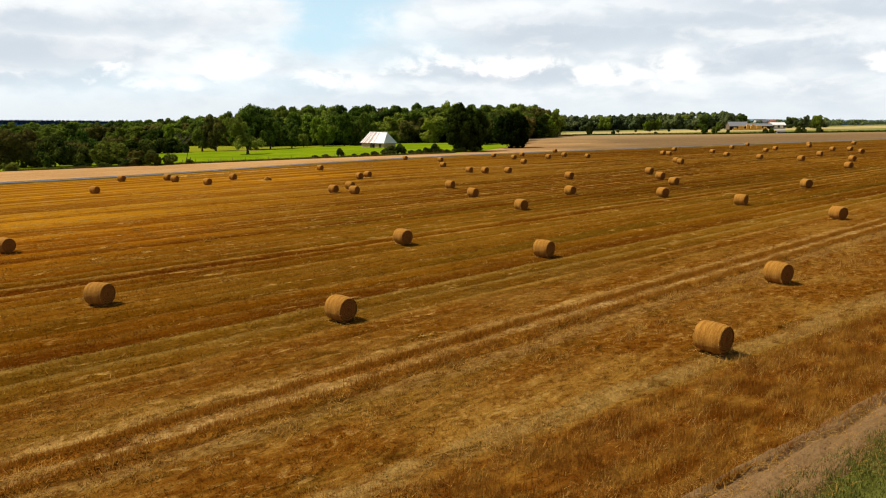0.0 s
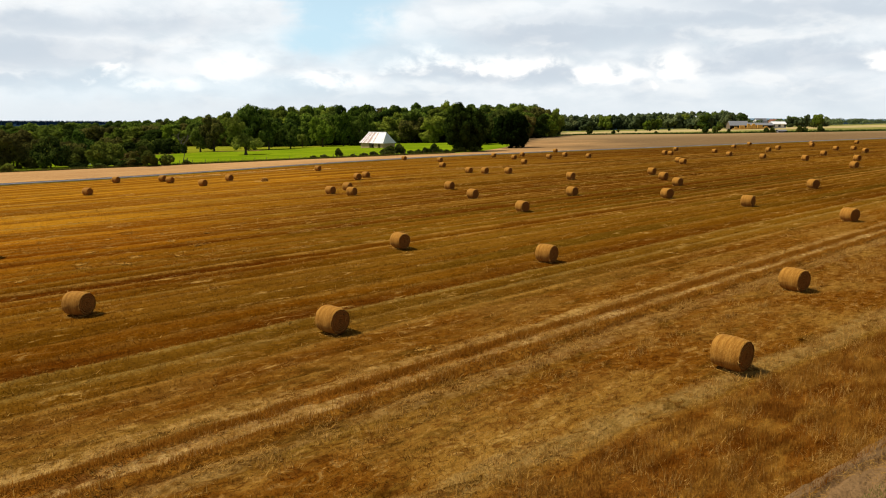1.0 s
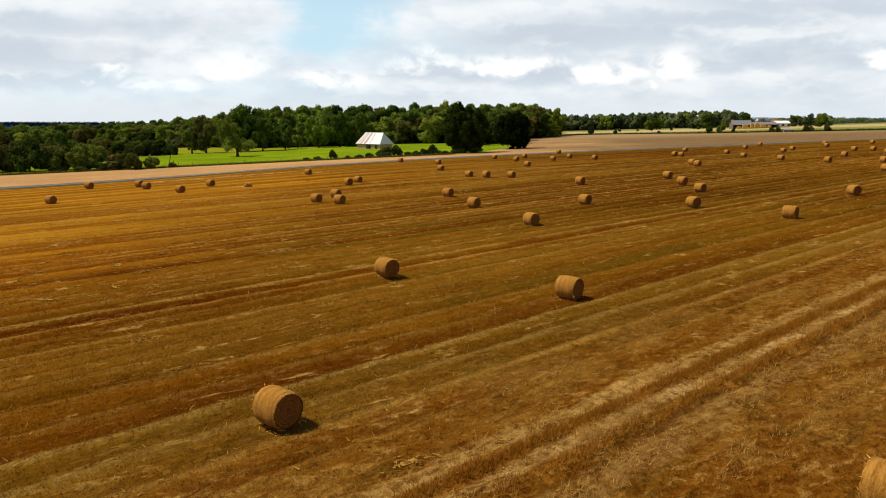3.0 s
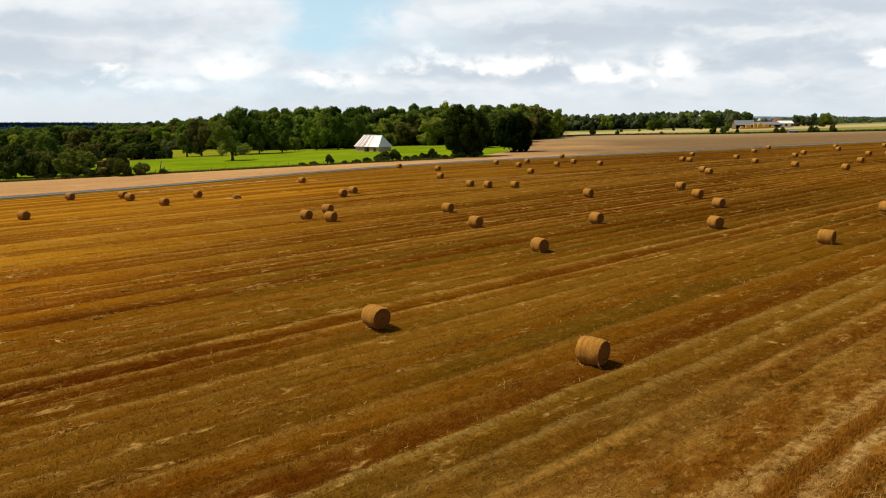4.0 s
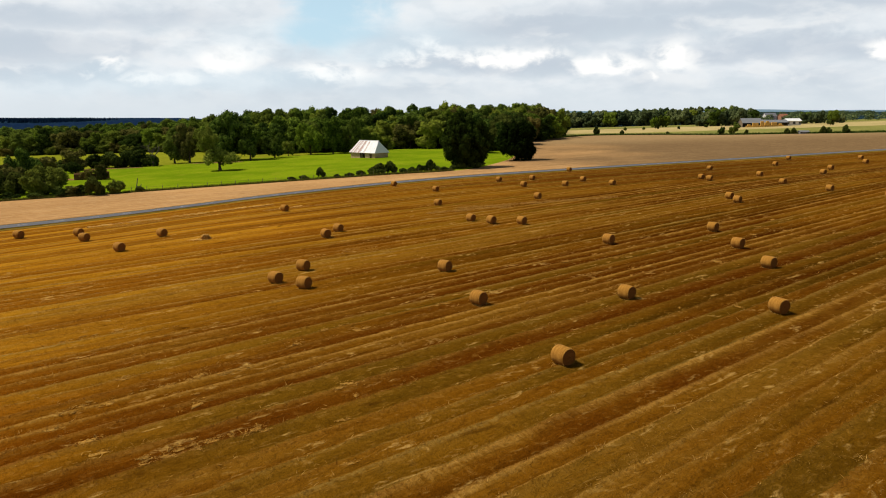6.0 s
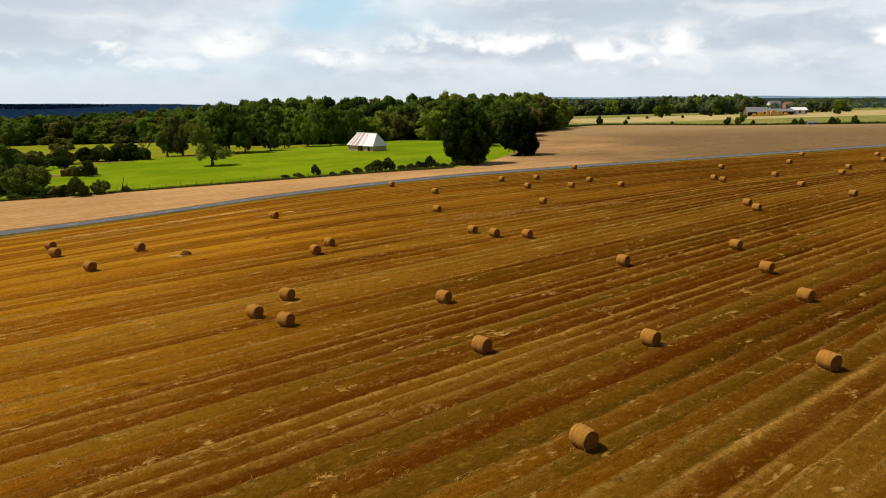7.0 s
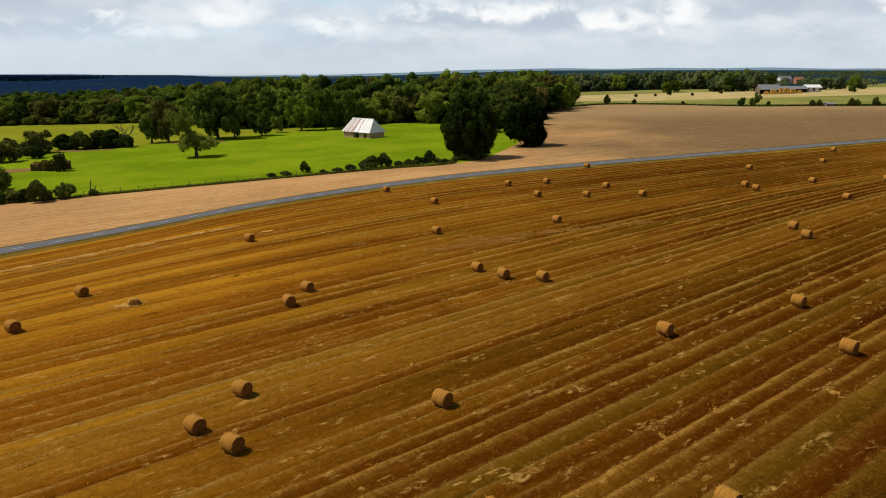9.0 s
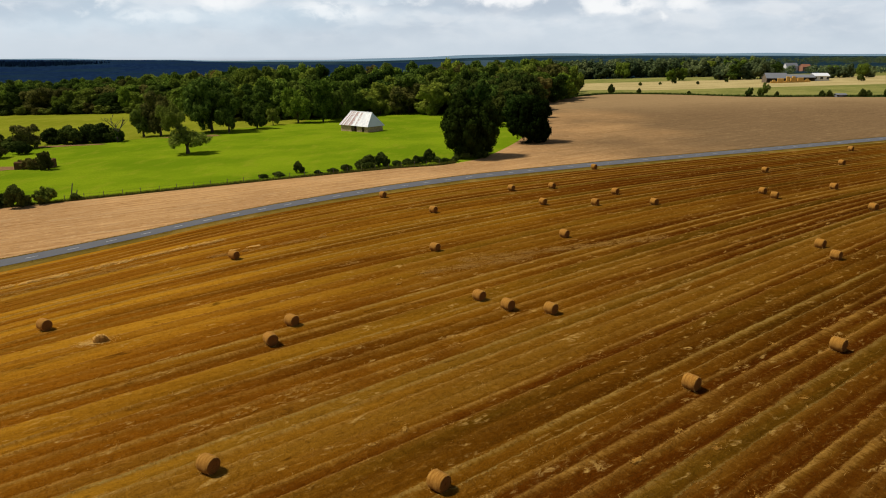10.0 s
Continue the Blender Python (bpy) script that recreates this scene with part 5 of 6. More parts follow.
for x, y, h, w in ((-78.1, 180.6, 4.2, 5.4), (-32.4, 212.5, 2.7, 3.2), (-18.5, 215.6, 2.2, 4.0), (-16.2, 217.2, 3.0, 4.8), (-13.6, 219.2, 3.4, 4.8), (-21.5, 213.8, 1.4, 3.4), (-2.4, 224, 3.2, 3.4), (-6.2, 221.4, 2.0, 3.6), (1.0, 222.5, 1.2, 3.0),
                   (-36.0, 208.5, 1.0, 3.4), (-39.0, 206.5, 0.8, 3.0), (-10.0, 219.0, 1.3, 3.2), (13.0, 240, 1.4, 3.5), (5.5, 227.5, 2.4, 5), (10.5, 229, 2.2, 5), (-106.6, 183.5, 8.6, 11.0), (-101.0, 186, 5.4, 7.6)):
    shrub(shrub_a, x, y, h, w)
for x, y, h, w in ((-24.5, 211.5, 1.1, 3.0), (-27.5, 210, 0.9, 2.6), (-8.0, 220.2, 1.5, 3.0), (-4.0, 222.6, 1.6, 3.0), (-0.5, 223.6, 1.4, 2.8), (3.2, 223.5, 1.3, 3.0), (-81.5, 180.6, 2.4, 4.4), (-85.5, 179.4, 1.8, 4.6), (-90, 177.5, 1.3, 4.2), (-95, 176, 1.6, 4.5), (-88, 184, 2.0, 4.0), (-93, 186, 1.4, 4), (-70.5, 186.2, 1.3, 2.6)):
    shrub(shrub_a, x, y, h, w)
for k in range(24):
    x = -176 + k * 2.9 + rnd.uniform(-0.8, 0.8)
    shrub((shrub_a, shrub_c, shrub_b)[k % 3], x, float(EDGE(x)) + 2.0 + rnd.uniform(0, 4), rnd.uniform(2.0, 4.0), rnd.uniform(3.6, 5.4))
for x, y, h, w in ((-74.9, 183.2, 3.0, 4.4), (-92.5, 185, 6.6, 10.8), (-97, 196, 3.0, 7.0), (-132.6, 288, 5.4, 9.0), (-129.4, 288.4, 5.8, 9.4), (-126, 288, 6.2, 9.6), (-122.4, 289.2, 6.4, 10.4), (-119.4, 290.2, 6.2, 9.6), (-116.4, 291, 6.4, 9.8), (-113.8, 291.6, 4.6, 7.0), (-140.6, 275.5, 4.0, 10.5), (-112.5, 292, 3.0, 5.0), (-118, 212, 4.6, 6.5), (-128, 262, 4, 7), (-150, 281, 5, 8), (-160, 285, 6, 9)):
    shrub(shrub_a if y > 250 else shrub_b, x, y, h, w)
for x, y, h, w in ((-110.5, 198, 7.0, 10.5), (-136, 278.5, 7.6, 10.6), (-102.3, 189, 6.4, 8.6), (-119, 187, 10.5, 14), (-133, 253, 6.2, 11), (-84, 180.4, 2.2, 6.0), (-101, 227.5, 4.6, 4.5), (-104.5, 229, 3.0, 4.0), (-108, 229.5, 2.4, 4.0), (-126, 190, 9.5, 13), (-113, 188, 8, 11)):
    shrub(shrub_c, x, y, h, w)
for k in range(26):
    x = -330 + 8.6 * k + rnd.uniform(-2, 2)
    shrub((shrub_b, shrub_a, shrub_b, shrub_c)[k % 4], x, float(WOOD(x)) - 3.5 + rnd.uniform(-1.5, 1.5), rnd.uniform(3.6, 6.4), rnd.uniform(8, 12), "low leafy shrub along the skirt of the wood")
for x, y, h, w in ((110, 506, 6.3, 5.0), (126, 498, 3.6, 3.2), (196, 641, 4.8, 5.2), (152, 480, 2, 3), (183.5, 434.5, 3.0, 3.2), (203.5, 424.5, 3.4, 3.6), (206.6, 423, 3.6, 3.8), (219.5, 417, 4.2, 4.2), (222.7, 416, 3.4, 3.8), (231, 412, 4.6, 4.8),
                   (160, 615, 3.0, 3.4), (178, 622, 2.4, 3.0), (205, 610, 2.6, 3.2), (330, 600, 5, 7), (240, 640, 3, 4)):
    shrub(shrub_a, x, y, h, w, "dark round bush on the far hedge line")
set_at(tree("hedge_tree", "dark green field tree on the far hedge line", "tree", 7.6, 7.0, 0.5, 34, 2310, 0.30, "leaf_dark", 14, 0.25), 178, 438)
set_at(tree("hedge_tree", "smaller dark green field tree on the far hedge line", "tree", 5.0, 5.0, 0.3, 30, 1980, 0.28, "leaf_dark", 15, 0.2), 171.8, 441)
set_at(tree("hedge_tree", "dark green tree behind the hedge", "tree", 10.5, 10.2, 1.6, 40, 4284, 0.32, "leaf_dark", 16, 0.3), -114.2, 213)


def dead_tree(x, y):
    r = random.Random(5)
    ob = thing("dead_tree", "bare dead tree with forked grey branches", "tree", pose(x, y, float(G(x, y))) @ Matrix.Scale(0.74, 4))
    bm = bmesh.new()

    def grow(p, d, length, rad, depth):
        q = p + d * length
        tube(bm, p, q, rad, rad * 0.65, 6)
        if depth:
            for _ in range(2 + (depth > 2)):
                nd = (d + Vector((r.gauss(0, 0.42), r.gauss(0, 0.42), r.uniform(0.0, 0.5)))).normalized()
                grow(q, nd, length * r.uniform(0.6, 0.85), rad * 0.6, depth - 1)
    grow(Vector((0, 0, -0.2)), Vector((0.05, 0, 1)).normalized(), 4.4, 0.50, 4)
    part("branches", bm, M["dead_bark"], ob)
    me, _ = crown_mesh(77, 5.5, 4.0, 0.2, 12, 500, 0.3)
    place("ivy", me, M["leaf_dark"], ob, "dark ivy round the trunk")


dead_tree(-111.6, 289)

# ---- the wood: trees of a few builds, set out row by row ----
kinds = []
for k, (h, w, matname, lab) in enumerate(((19, 15, "leaf_oak", "green broadleaf woodland tree"), (20, 16, "leaf_dark", "dark green broadleaf woodland tree"), (18, 15, "leaf_oak", "rounded green woodland tree"),
                                          (17, 14, "leaf_lime", "light yellow-green woodland tree"), (20, 15, "leaf_olive", "olive green woodland tree"), (19, 15, "leaf_brown", "brownish green woodland tree"),
                                          (19, 17, "leaf_dark", "broad dark green woodland tree"), (20, 17, "leaf_far", "tree of the far wood, its green greyed for haze"), (18, 16, "leaf_hedge", "deep green tree at the tip of the wood"))):
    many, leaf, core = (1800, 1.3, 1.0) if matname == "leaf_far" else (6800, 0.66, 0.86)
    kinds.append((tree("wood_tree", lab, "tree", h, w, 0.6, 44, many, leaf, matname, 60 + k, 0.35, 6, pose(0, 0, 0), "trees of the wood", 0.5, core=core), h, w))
used = set()


def plant(x, y, h, w, k=None):
    r = rnd.random()
    k = (0 if r < 0.20 else 1 if r < 0.42 else 2 if r < 0.58 else 3 if r < 0.63 else 4 if r < 0.72 else 5 if r < 0.79 else 6) if k is None else k
    proto, ph, pw = kinds[k]
    ob = copy_thing(proto, Matrix.Identity(4)) if k in used else proto
    used.add(k)
    ob.matrix_basis = Matrix.LocRotScale((x, y, float(G(x, y)) - 0.2), Euler((0, 0, rnd.uniform(0, 6.28))), (w / pw, w / pw, h / ph))


for row in range(8):
    x = -335 + rnd.uniform(0, 8)
    while x < 74:
        depth = row * 11.5 + rnd.uniform(-3.5, 3.5)
        y = float(WOOD(x)) + depth + 4
        left = min(1, max(0, (-x - 120) / 90))
        h = (14.0 + min(row, 4) * 2.1) * (1 - left) + (13.8 + min(row, 5) * 0.9) * left + rnd.gauss(0, 0.9)
        plant(x, y, h, rnd.uniform(19, 26) if row else rnd.uniform(16, 22))
        x += rnd.uniform(9.5, 14) * (1 + 0.12 * row)
# the spur of the wood that runs down to the two oaks
for k in range(38):
    y = 306 + 146 * rnd.random()
    f = (y - 262) / 190
    x = (12 - 4 * f) + (11 + 33 * f) * rnd.random()
    plant(x, y, 12.5 + 4 * f + rnd.gauss(0, 1.3), rnd.uniform(12, 17), rnd.choice((1, 6, 8, 8, 8)))
for k in range(30):
    x = 100 + k * 8.0 + rnd.uniform(-2, 2)
    plant(x, 850 + rnd.uniform(-8, 8) - max(0, x - 230) * 0.5, rnd.uniform(17.5, 19.5), rnd.uniform(19, 25), 7)
for k in range(34):
    x = 100 + k * 7.0 + rnd.uniform(-2, 2)
    plant(x, 812 + rnd.uniform(-14, 18) - max(0, x - 230) * 0.5, rnd.uniform(15.5, 18), rnd.uniform(17, 23), rnd.choice((7, 7, 7, 7, 0)))
for k in range(12):
    plant(78 + k * 4.0, 470 + k * 27 + rnd.uniform(-4, 4), rnd.uniform(15, 20), rnd.uniform(12, 16), rnd.choice((0, 1, 2)))


for k in range(8):
    y = 690 + rnd.uniform(-8, 8)
    plant((0.405 + 0.011 * k) * (y - 62), y, rnd.uniform(11, 15) + 0.5 * k, rnd.uniform(13, 18), rnd.choice((1, 7)))
for k in range(3):
    plant(212 + 7 * k, 705 + rnd.uniform(-4, 4), rnd.uniform(9, 12), rnd.uniform(9, 11), (3, 4, 0)[k])
for k in range(6):
    plant(343 + 6.0 * k, 668 + rnd.uniform(-8, 8), rnd.uniform(9, 12), rnd.uniform(10, 14), rnd.choice((0, 1, 7)))


# ---- far hedgerow trees and copses on the right, too small to tell apart ----
def far_copse(name, spots, label, mat, seed):
    r = np.random.default_rng(seed)
    Vs, Fs, base = [], [], 0
    for x, y, h, w in spots:
        n = 130
        d = r.normal(0, 1, (n, 3))
        d /= np.linalg.norm(d, axis=1, keepdims=True)
        P = np.array([x, y, float(G(x, y)) + h * 0.5]) + d * (w * 0.5, w * 0.5, h * 0.5) * r.uniform(0.6, 1.05, (n, 1))
        N = d + r.normal(0, 0.5, (n, 3))
        N /= np.linalg.norm(N, axis=1, keepdims=True)
        A = np.cross(N, r.normal(0, 1, (n, 3)))
        A /= np.linalg.norm(A, axis=1, keepdims=True)
        B = np.cross(N, A)
        s = 0.22 * h * r.uniform(0.6, 1.3, (n, 1))
        Vs.append(np.stack([P - A * s * 0.5, P - B * s * 0.4, P + A * s * 0.5, P + B * s * 0.4], 1).reshape(-1, 3))
        Fs.append(np.arange(4 * n).reshape(-1, 4) + base)
        base += 4 * n
    return tagged(place(name, fast_mesh(name, np.concatenate(Vs), np.concatenate(Fs)), mat), label, "trees", kind="stuff")


cr = random.Random(8)
spots = [(cr.uniform(380, 470), cr.uniform(720, 780), cr.uniform(6, 10), cr.uniform(10, 15)) for _ in range(14)]
spots += [(330 + k * 6 + cr.uniform(-3, 3), 790 + cr.uniform(0, 60), cr.uniform(5, 9), cr.uniform(9, 14)) for k in range(24)]
spots += [(cr.uniform(520, 700), cr.uniform(790, 860), cr.uniform(5, 9), cr.uniform(9, 15)) for _ in range(22)]
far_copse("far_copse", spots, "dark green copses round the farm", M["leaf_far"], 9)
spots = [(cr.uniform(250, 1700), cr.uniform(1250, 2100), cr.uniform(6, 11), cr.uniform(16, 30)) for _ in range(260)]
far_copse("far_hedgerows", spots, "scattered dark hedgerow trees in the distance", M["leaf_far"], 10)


# ---- the stone barn with its steep metal roof ----
def quad_sheet(bm, a, b, c, d, thick):
    """A thin plate with the corners a, b, c, d."""
    a, b, c, d = Vector(a), Vector(b), Vector(c), Vector(d)
    n = (b - a).cross(d - a).normalized() * thick
    top = [bm.verts.new(p + n) for p in (a, b, c, d)]
    low = [bm.verts.new(p) for p in (a, b, c, d)]
    bm.faces.new(top), bm.faces.new(low[::-1])
    for k in range(4):
        bm.faces.new((top[k], low[k], low[(k + 1) % 4], top[(k + 1) % 4]))


def barn(x, y, turn, L=14.3, D=7.5, eave=2.3, rise=4.5):
    ob = thing("barn", "old stone barn under a steep rust-streaked white metal roof", "barn", pose(x, y, float(G(x, y)) - 0.3, 0, 0, turn))
    e, hl, hd, t = eave + 0.3, L / 2, D / 2, 0.5
    # long front wall in pieces round two openings
    openings = [(-1.4, 1.2, 2.2), (4.2, 5.2, 1.7)]
    bm = bmesh.new()
    at = -hl
    for o0, o1, oh in openings:
        box(bm, at, o0, -hd, -hd + t, 0, e)
        box(bm, o0, o1, -hd, -hd + t, oh + 0.3, e)
        at = o1
    box(bm, at, hl, -hd, -hd + t, 0, e)
    part("wall", bm, M["stone"], ob, "rough tan stone front wall with dark openings")
    for y0, y1, x0, x1 in ((hd - t, hd, -hl, hl), (-hd + t, hd - t, -hl, -hl + t), (-hd + t, hd - t, hl - t, hl)):
        bm = bmesh.new()
        box(bm, x0, x1, y0, y1, 0, e)
        part("wall", bm, M["stone"], ob)
    bm = bmesh.new()
    box(bm, -hl + t, hl - t, -hd + t, hd - t, 0.25, 0.32)
    part("floor", bm, M["dirt"], ob)
    bm = bmesh.new()
    for z0 in (0.6, 1.3, 2.0):
        box(bm, -1.2, -0.2, -hd + 0.19, -hd + 0.23, z0, z0 + 0.14)
    door = part("door", bm, M["old_wood"], ob, "weathered plank door")
    for k in range(5):
        bm = bmesh.new()
        box(bm, -1.2 + 0.2 * k, -1.015 + 0.2 * k, -hd + 0.15, -hd + 0.188, 0.3, 2.42 + 0.02 * (k % 3))
        part("plank", bm, M["old_wood"], door)
    for z0 in (0.66, 2.06):
        bm = bmesh.new()
        box(bm, -1.24, -0.86, -hd + 0.135, -hd + 0.148, z0, z0 + 0.05)
        part("hinge", bm, M["dark_wood"], door, "dark iron strap hinge")
    for px in (-1.4, 1.2, 4.2, 5.2):
        bm = bmesh.new()
        box(bm, px - 0.09, px + 0.09, -hd - 0.03, -hd + 0.16, 0.2, e - 0.02)
        part("post", bm, M["dark_wood"], ob)
    # hipped roof: sheets side by side, overhanging the walls
    oh, ridge = 0.55, hl - 1.5
    top = e + rise
    ez = e - 0.25
    n = 24
    xl, xr = -hl - oh, hl + oh
    for side in (-1, 1):
        for k in range(n):
            f0, f1 = k / n, (k + 1) / n - 0.004
            a = (xl + (xr - xl) * f0, side * (hd + oh), ez)
            b = (xl + (xr - xl) * f1, side * (hd + oh), ez)
            c = (-ridge + 2 * ridge * f1, 0, top)
            d2 = (-ridge + 2 * ridge * f0, 0, top)
            bm = bmesh.new()
            quad_sheet(bm, *((a, b, c, d2) if side < 0 else (b, a, d2, c)), 0.05 + 0.012 * (k % 2))
            part("roof_sheet", bm, M["rusty"], ob)
    for side in (-1, 1):
        for k in range(6):
            f0, f1 = k / 6, (k + 1) / 6 - 0.006
            ex = side * (hl + oh)
            a, b = (ex, side * (-(hd + oh) + 2 * (hd + oh) * f0), ez), (ex, side * (-(hd + oh) + 2 * (hd + oh) * f1), ez)
            tip = (side * ridge, 0, top)
            bm = bmesh.new()
            quad_sheet(bm, a, b, (tip[0], (f1 - 0.5) * 0.02 * side, top), (tip[0], (f0 - 0.5) * 0.02 * side, top), 0.05)
            part("roof_sheet", bm, M["rusty"] if side < 0 else M["tarp"], ob, "pale clean metal sheet" if side > 0 else "")
    bm = bmesh.new()
    tube(bm, (-ridge - 0.2, 0, top + 0.03), (ridge + 0.2, 0, top + 0.03), 0.16, 0.16, 8)
    part("ridge_cap", bm, M["tarp"], ob)
    return ob


barn(-29.4, 306.8, -40)


# ---- far buildings ----
def building(name, label, category, x, y, turn, L, D, eave, rise, wall, roof, openings=(), open_front=False):
    ob = thing(name, label, category, pose(x, y, float(G(x, y)) - 0.3, 0, 0, turn))
    hl, hd, e = L / 2, D / 2, eave + 0.3
    for x0, x1, y0, y1 in ((-hl, hl, hd - 0.3, hd), (-hl, -hl + 0.3, -hd, hd - 0.3), (hl - 0.3, hl, -hd, hd - 0.3)):
        bm = bmesh.new()
        box(bm, x0, x1, y0, y1, 0, e)
        if x1 - x0 < 1:
            a, b, c = [[bm.verts.new((xx, yy, zz)) for yy, zz in ((-hd, e), (hd, e), (0, e + rise))] for xx in (x0, x1, (x0 + x1) / 2)]
            bm.faces.new(a), bm.faces.new(b[::-1])
            for k in range(3):
                bm.faces.new((a[k], b[k], b[(k + 1) % 3], a[(k + 1) % 3]))
            for v in c:
                bm.verts.remove(v)
        part("wall", bm, M[wall], ob)
    if open_front:
        for k in range(int(L / 5) + 1):
            px = -hl + 0.2 + (L - 0.4) * k / int(L / 5)
            bm = bmesh.new()
            box(bm, px - 0.15, px + 0.15, -hd, -hd + 0.3, 0, e)
            part("post", bm, M["dark_wood"], ob)
    else:
        bm = bmesh.new()
        box(bm, -hl + 0.3, hl - 0.3, -hd, -hd + 0.3, 0, e)
        part("wall", bm, M[wall], ob)
        for wx, wz, ww, wh in openings:
            bm = bmesh.new()
            box(bm, wx - ww / 2, wx + ww / 2, -hd - 0.04, -hd + 0.02, wz + 0.3, wz + wh + 0.3)
            part("window", bm, M["glass_dark"], ob)
    for side in (-1, 1):
        a, b = (-hl - 0.4, side * (hd + 0.4), e - 0.1), (hl + 0.4, side * (hd + 0.4), e - 0.1)
        c, d2 = (hl + 0.4, 0, e + rise + 0.1), (-hl - 0.4, 0, e + rise + 0.1)
        bm = bmesh.new()
        quad_sheet(bm, *((a, b, c, d2) if side < 0 else (b, a, d2, c)), 0.15)
        part("roof", bm, M[roof], ob)
    return ob


building("cart_shed", "open-fronted farm shed with a grey slate roof", "shed", 266, 610, -6, 16, 11, 3.4, 3.8, "old_wood", "slate", open_front=True)
building("farm_shed", "long low farm shed with a pale grey roof", "shed", 288, 620, -4, 26, 10, 3.2, 2.0, "old_wood", "slate", open_front=True)
building("farm_hall", "low white-walled farm building with pale roof", "farm building", 308, 622, -4, 12, 9, 3.8, 2.0, "wall_white", "tarp", ((-5, 1.2, 2.2, 2.0), (0, 1.2, 2.2, 2.0), (5, 1.2, 2.2, 2.0)))
building("brick_house", "distant brick house with a red tiled roof", "house", 440, 900, 12, 11, 8, 4.6, 3.2, "wall_brick", "tiles", ((-3.6, 1, 1.3, 1.5), (0, 1, 1.3, 1.5), (3.6, 1, 1.3, 1.5)))
building("white_house", "distant white house with a slate roof", "house", 331, 870, -10, 12, 8, 4.4, 3.4, "wall_white", "slate", ((-3.5, 1, 1.3, 1.5), (3.5, 1, 1.3, 1.5)))
building("white_house", "distant white house half behind trees", "house", 425, 905, 8, 15, 8, 5.5, 4.0, "wall_white", "slate", ((-4, 1, 1.3, 1.5), (4, 1, 1.3, 1.5)))
building("field_shelter", "low grey-roofed shelter on the far hedge line", "shelter", 211, 421, 2, 5, 3, 1.1, 0.5, "slate", "slate", ((-2, 0.4, 1.2, 0.9),))
building("distant_house", "distant pale house among trees", "house", 565, 830, 4, 16, 9, 5.5, 4.0, "wall_white", "tiles", ((-4, 1, 1.3, 1.5), (4, 1, 1.3, 1.5)))
building("distant_house", "distant pale farmhouse among trees", "house", 600, 838, -8, 20, 9, 4.5, 3.5, "wall_white", "slate", ((-4, 1, 1.3, 1.5), (4, 1, 1.3, 1.5)))

# stacked straw bales in front of the farm sheds
sb = bmesh.new()
box(sb, -1.15, 1.15, -0.6, 0.6, 0, 1.2)
bmesh.ops.bevel(sb, geom=sb.edges[:], offset=0.08, segments=1, affect="EDGES")
sb_me = bpy.data.meshes.new("stacked_bale")
sb.to_mesh(sb_me)
sb.free()
sb_me.materials.append(M["straw"])
for k, (x, y, turn, wide, high) in enumerate(((259.5, 598, -5, 2, 2), (264.5, 597, -8, 3, 3), (270.5, 598, -4, 2, 4), (275.5, 599, 3, 3, 4), (281.5, 600, 5, 3, 3), (288, 602, -6, 2, 2))):
    stack = thing("bale_stack", "stack of square golden straw bales by the farm", "bale stack", pose(x, y, float(G(x, y)), 0, 0, turn), "stacks by the farm")
    for j in range(high):
        for i in range(max(1, wide - (j + 1) // 2)):
            o = new("bale", sb_me)
            o.parent = stack
            o.matrix_basis = pose((i - (max(1, wide - (j + 1) // 2) - 1) / 2) * 2.36 + rnd.uniform(-0.06, 0.06), rnd.uniform(-0.1, 0.1), j * 1.2)


# ---- pasture fence, gate, walls and odds and ends ----
post_bm = bmesh.new()
tube(post_bm, (0, 0, -0.2), (0, 0, 1.25), 0.07, 0.06, 7)
post_me = bpy.data.meshes.new("post")
post_bm.to_mesh(post_me)
post_bm.free()
post_me.materials.append(M["old_wood"])
fence = thing("pasture_fence", "weathered wooden post and wire fence along the pasture", "fence")
fx = [x for x in np.arange(-72, 3, 3.0)]
for x in fx:
    y = float(EDGE(x)) + 0.7
    o = new("post", post_me)
    o.parent = fence
    o.matrix_basis = pose(x, y, float(G(x, y)), rnd.uniform(-5, 5), rnd.uniform(-5, 5), rnd.uniform(0, 180))
for zz in (0.5, 1.0):
    bm = bmesh.new()
    for x0, x1 in zip(fx[:-1], fx[1:]):
        y0, y1 = float(EDGE(x0)) + 0.7, float(EDGE(x1)) + 0.7
        tube(bm, (x0, y0, float(G(x0, y0)) + zz), (x1, y1, float(G(x1, y1)) + zz), 0.012, 0.012, 4)
    part("wire", bm, M["dark_wood"], fence)

gate = thing("leaning_gate_post", "tall leaning grey wooden gate posts at the pasture corner", "gate post", pose(-71.8, 186.5, float(G(-71.8, 186.5)), 0, 12, 30))
for k in range(2):
    bm = bmesh.new()
    tube(bm, (k * 0.9, 0, -0.2), (k * 0.9, 0, 3.2 - k * 1.2), 0.12, 0.09, 7)
    part("post", bm, M["dead_bark"], gate)
bm = bmesh.new()
box(bm, 0, 0.9, -0.04, 0.04, 1.2, 1.34)
part("rail", bm, M["old_wood"], gate)

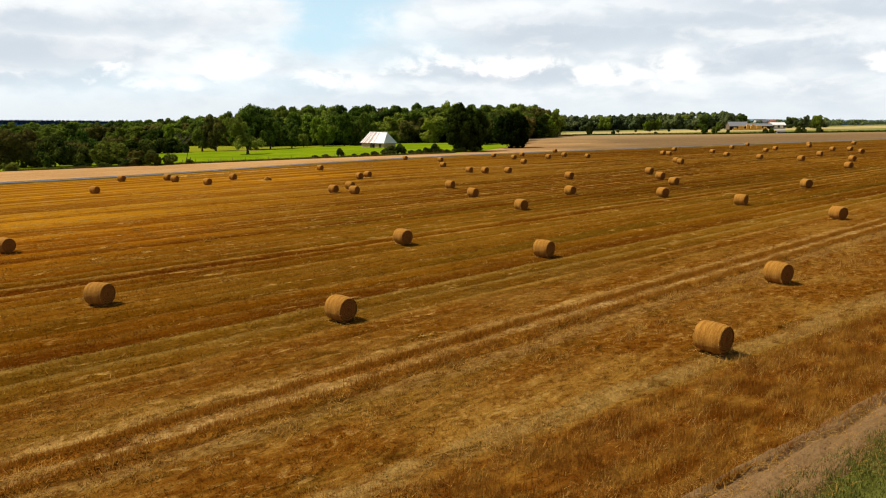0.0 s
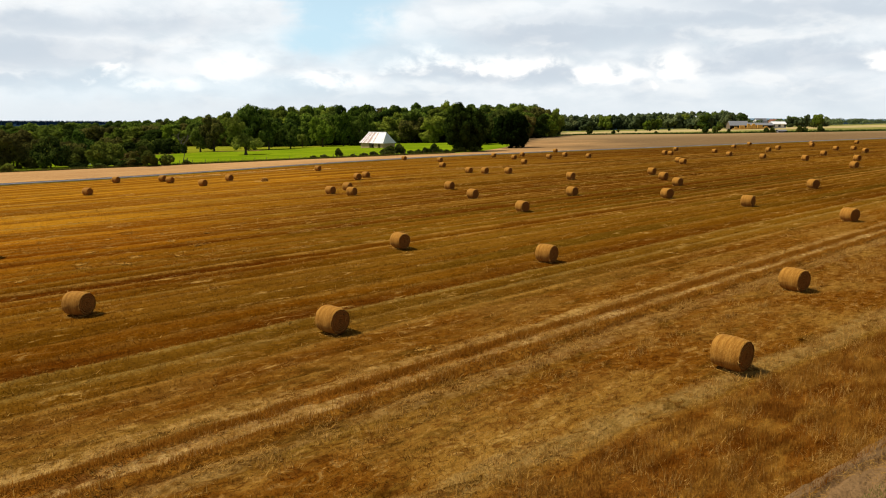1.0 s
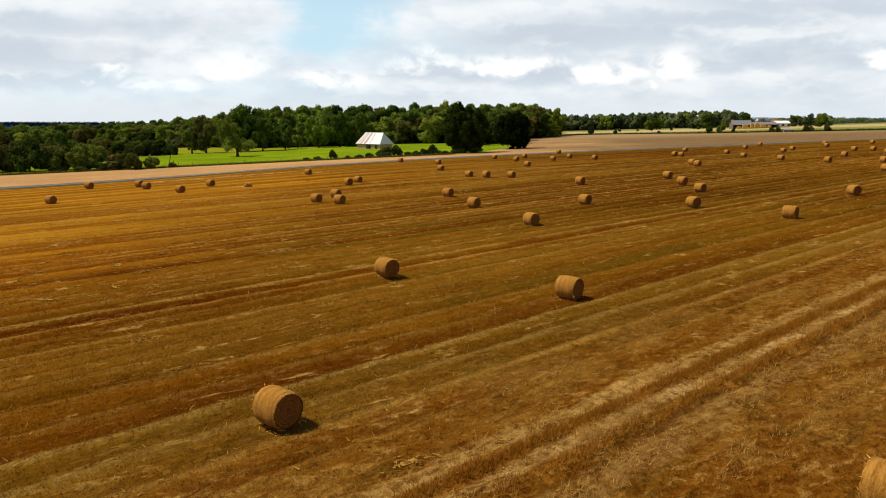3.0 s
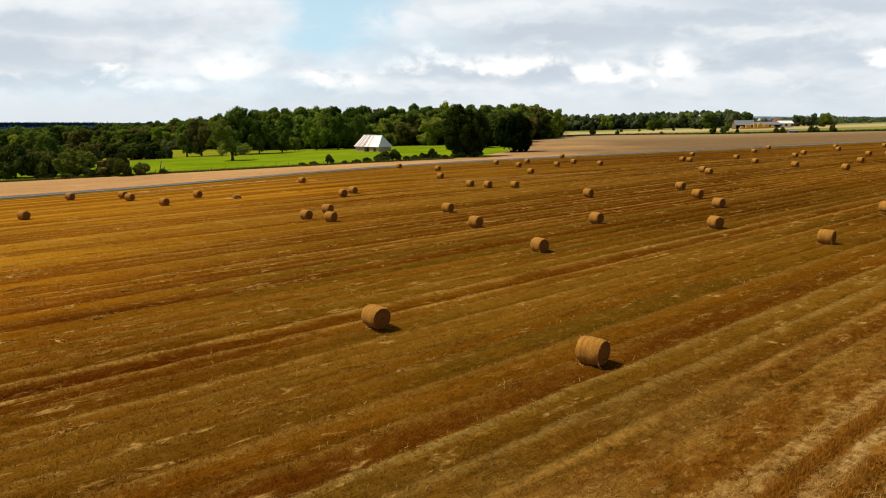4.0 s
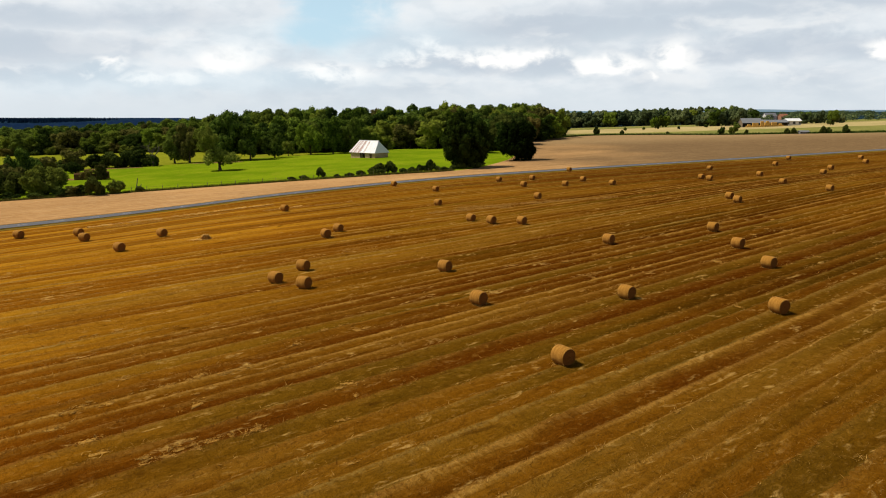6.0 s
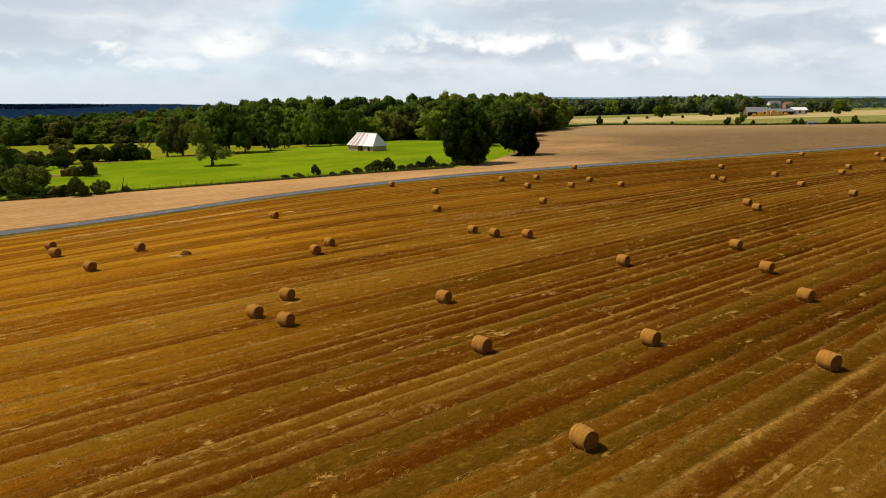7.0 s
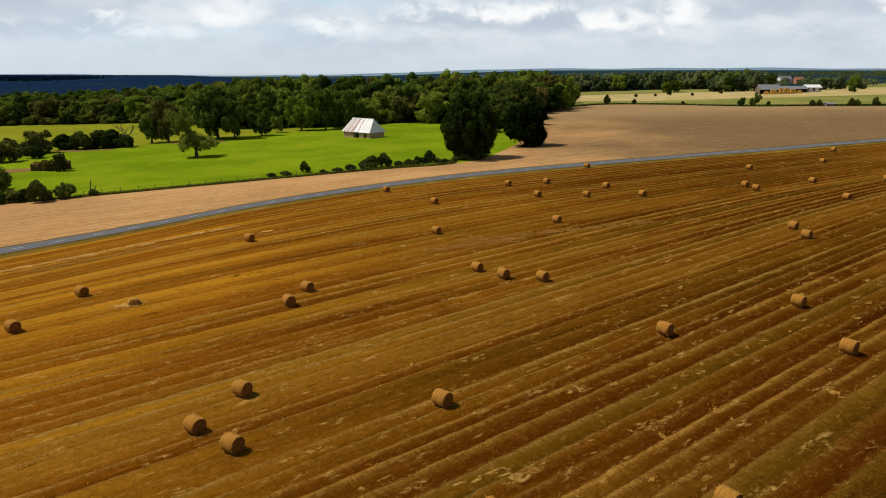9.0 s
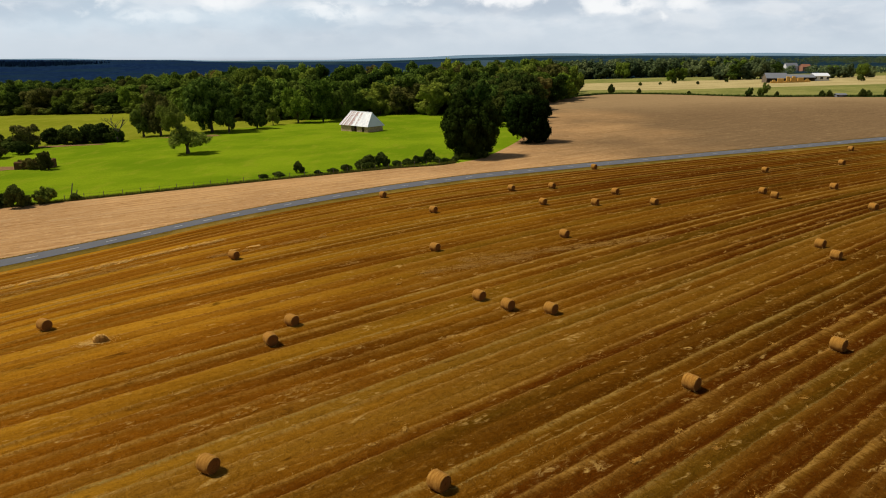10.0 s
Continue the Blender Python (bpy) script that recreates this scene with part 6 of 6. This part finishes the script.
hut = thing("ruined_shelter", "low ruined brown shelter overgrown by a thicket", "shelter", pose(-105, 229.5, float(G(-105, 229.5)), 0, 0, 8))
for x0, x1, y0, y1, hh in ((-4.5, 4.2, -0.3, 0.3, 1.9), (3.7, 4.3, 0.3, 3.6, 2.2), (-4.5, -4.0, 0.3, 3.6, 1.5)):
    bm = bmesh.new()
    for v in box(bm, x0, x1, y0, y1, -0.2, hh):
        if v.co.z > 0.5:
            v.co.z += rnd.uniform(-0.35, 0.3)
    part("wall", bm, M["rotten_wood"], hut)
tarp_bm = bmesh.new()
bmesh.ops.create_uvsphere(tarp_bm, u_segments=20, v_segments=10, radius=1)
for v in tarp_bm.verts:
    v.co = Vector((v.co.x * 1.7, v.co.y * 1.1, max(v.co.z, 0) ** 0.8 * 1.15 * (1 + 0.1 * noise.noise(v.co * 3))))
tarp = thing("tarpaulin_heap", "white tarpaulin over a low heap behind the hedge", "tarpaulin", pose(-106, 199.5, float(G(-106, 199.5)), 0, 0, 20))
part("sheet", tarp_bm, M["tarp"], tarp, "", True)


def bare_patch(x, y, w, d, turn, seed):
    """A trodden patch of bare soil with a ragged edge."""
    r = random.Random(seed)
    V, n = [(0.0, 0.0)], 40
    for ring in (0.5, 0.8, 1.0):
        for k in range(n):
            a = k / n * math.tau
            q = ring * (1 + 0.22 * math.sin(3 * a + seed) + 0.14 * math.sin(7 * a + 2 * seed) + r.uniform(-0.06, 0.06) * ring)
            V.append((math.cos(a) * w * q, math.sin(a) * d * q))
    c, s = math.cos(radians(turn)), math.sin(radians(turn))
    P = [(x + p * c - q * s, y + p * s + q * c) for p, q in V]
    P = [(p, q, float(G(p, q)) + 0.05) for p, q in P]
    F = [(1 + ring * n + k, 1 + (ring + 1) * n + k, 1 + (ring + 1) * n + (k + 1) % n, 1 + ring * n + (k + 1) % n) for ring in range(2) for k in range(n)]
    F.append(tuple(1 + k for k in range(n)))
    me = bpy.data.meshes.new("bare_soil")
    me.from_pydata(P, [], F)
    tagged(place("bare_soil", me, M["dirt"]), "trodden patch of bare brown soil in the pasture", "soil", kind="structure")


bare_patch(-113, 231, 9, 3.6, 6, 1)
bare_patch(-127, 281, 13, 2.6, 14, 3)
bare_patch(-90, 302, 10, 3.0, 8, 4)


# ---- grass tufts on the verges, the pasture edge and the near margin ----
def tufts(name, n, sample, length, width, mat, label, seed):
    r = np.random.default_rng(seed)
    X, Y = sample(r, n)
    n = len(X)
    H, az, tilt = r.uniform(*length, n), r.uniform(0, math.tau, n), np.abs(r.normal(0, 0.4, n))
    D = np.stack([np.cos(az) * np.sin(tilt), np.sin(az) * np.sin(tilt), np.cos(tilt)], 1) * H[:, None]
    yaw = r.uniform(0, math.pi, n)
    W = np.stack([np.cos(yaw), np.sin(yaw), 0 * yaw], 1) * (r.uniform(*width, n) / 2)[:, None]
    P = np.stack([X, Y, G(X, Y)], 1)
    return tagged(place(name, fast_mesh(name, np.stack([P - W, P + W, P + D], 1).reshape(-1, 3), np.arange(3 * n).reshape(-1, 3)), mat), label, "grass", kind="stuff")


def along(fn, x0, x1, lo, hi):
    def sample(r, n):
        X = r.uniform(x0, x1, n)
        return X, fn(X) + r.uniform(lo, hi, n)
    return sample


def beside_track(r, n):
    """Places on the grass by the track, thinning out away from it."""
    X = r.normal(14, 9, n)
    return X, ROW_Y(7.15)(X) - np.abs(r.normal(0, 4.5, n))


tufts("margin_grass", 60000, beside_track, (0.05, 0.16), (0.012, 0.03), M["margin"], "short green grass beside the track", 41)
tufts("margin_grass", 14000, along(ROW_Y(6.5), 2, 30, -0.7, 1.0), (0.05, 0.18), (0.010, 0.025), M["margin"], "sparse grass creeping over the track", 46)
tufts("verge_grass", 26000, along(lambda x: ROAD(x) - 3.6, -100, 140, -0.9, 0.8), (0.05, 0.14), (0.04, 0.09), M["verge"], "dry grass along the near side of the road", 42)
tufts("verge_grass", 22000, along(lambda x: ROAD(x) + 3.2, -100, 140, -0.4, 0.6), (0.05, 0.14), (0.04, 0.09), M["verge"], "dry grass along the far side of the road", 43)
tufts("edge_weeds", 16000, along(lambda x: EDGE(x) + 0.4, -110, 4, -0.5, 0.6), (0.25, 0.8), (0.05, 0.14), M["leaf_brown"], "dark rough weeds along the pasture fence", 44)
tufts("far_hedge", 14000, along(FAR, 64, 430, -0.6, 1.2), (0.5, 1.5), (0.3, 0.8), M["leaf_dark"], "thin dark hedge along the far field edge", 45)
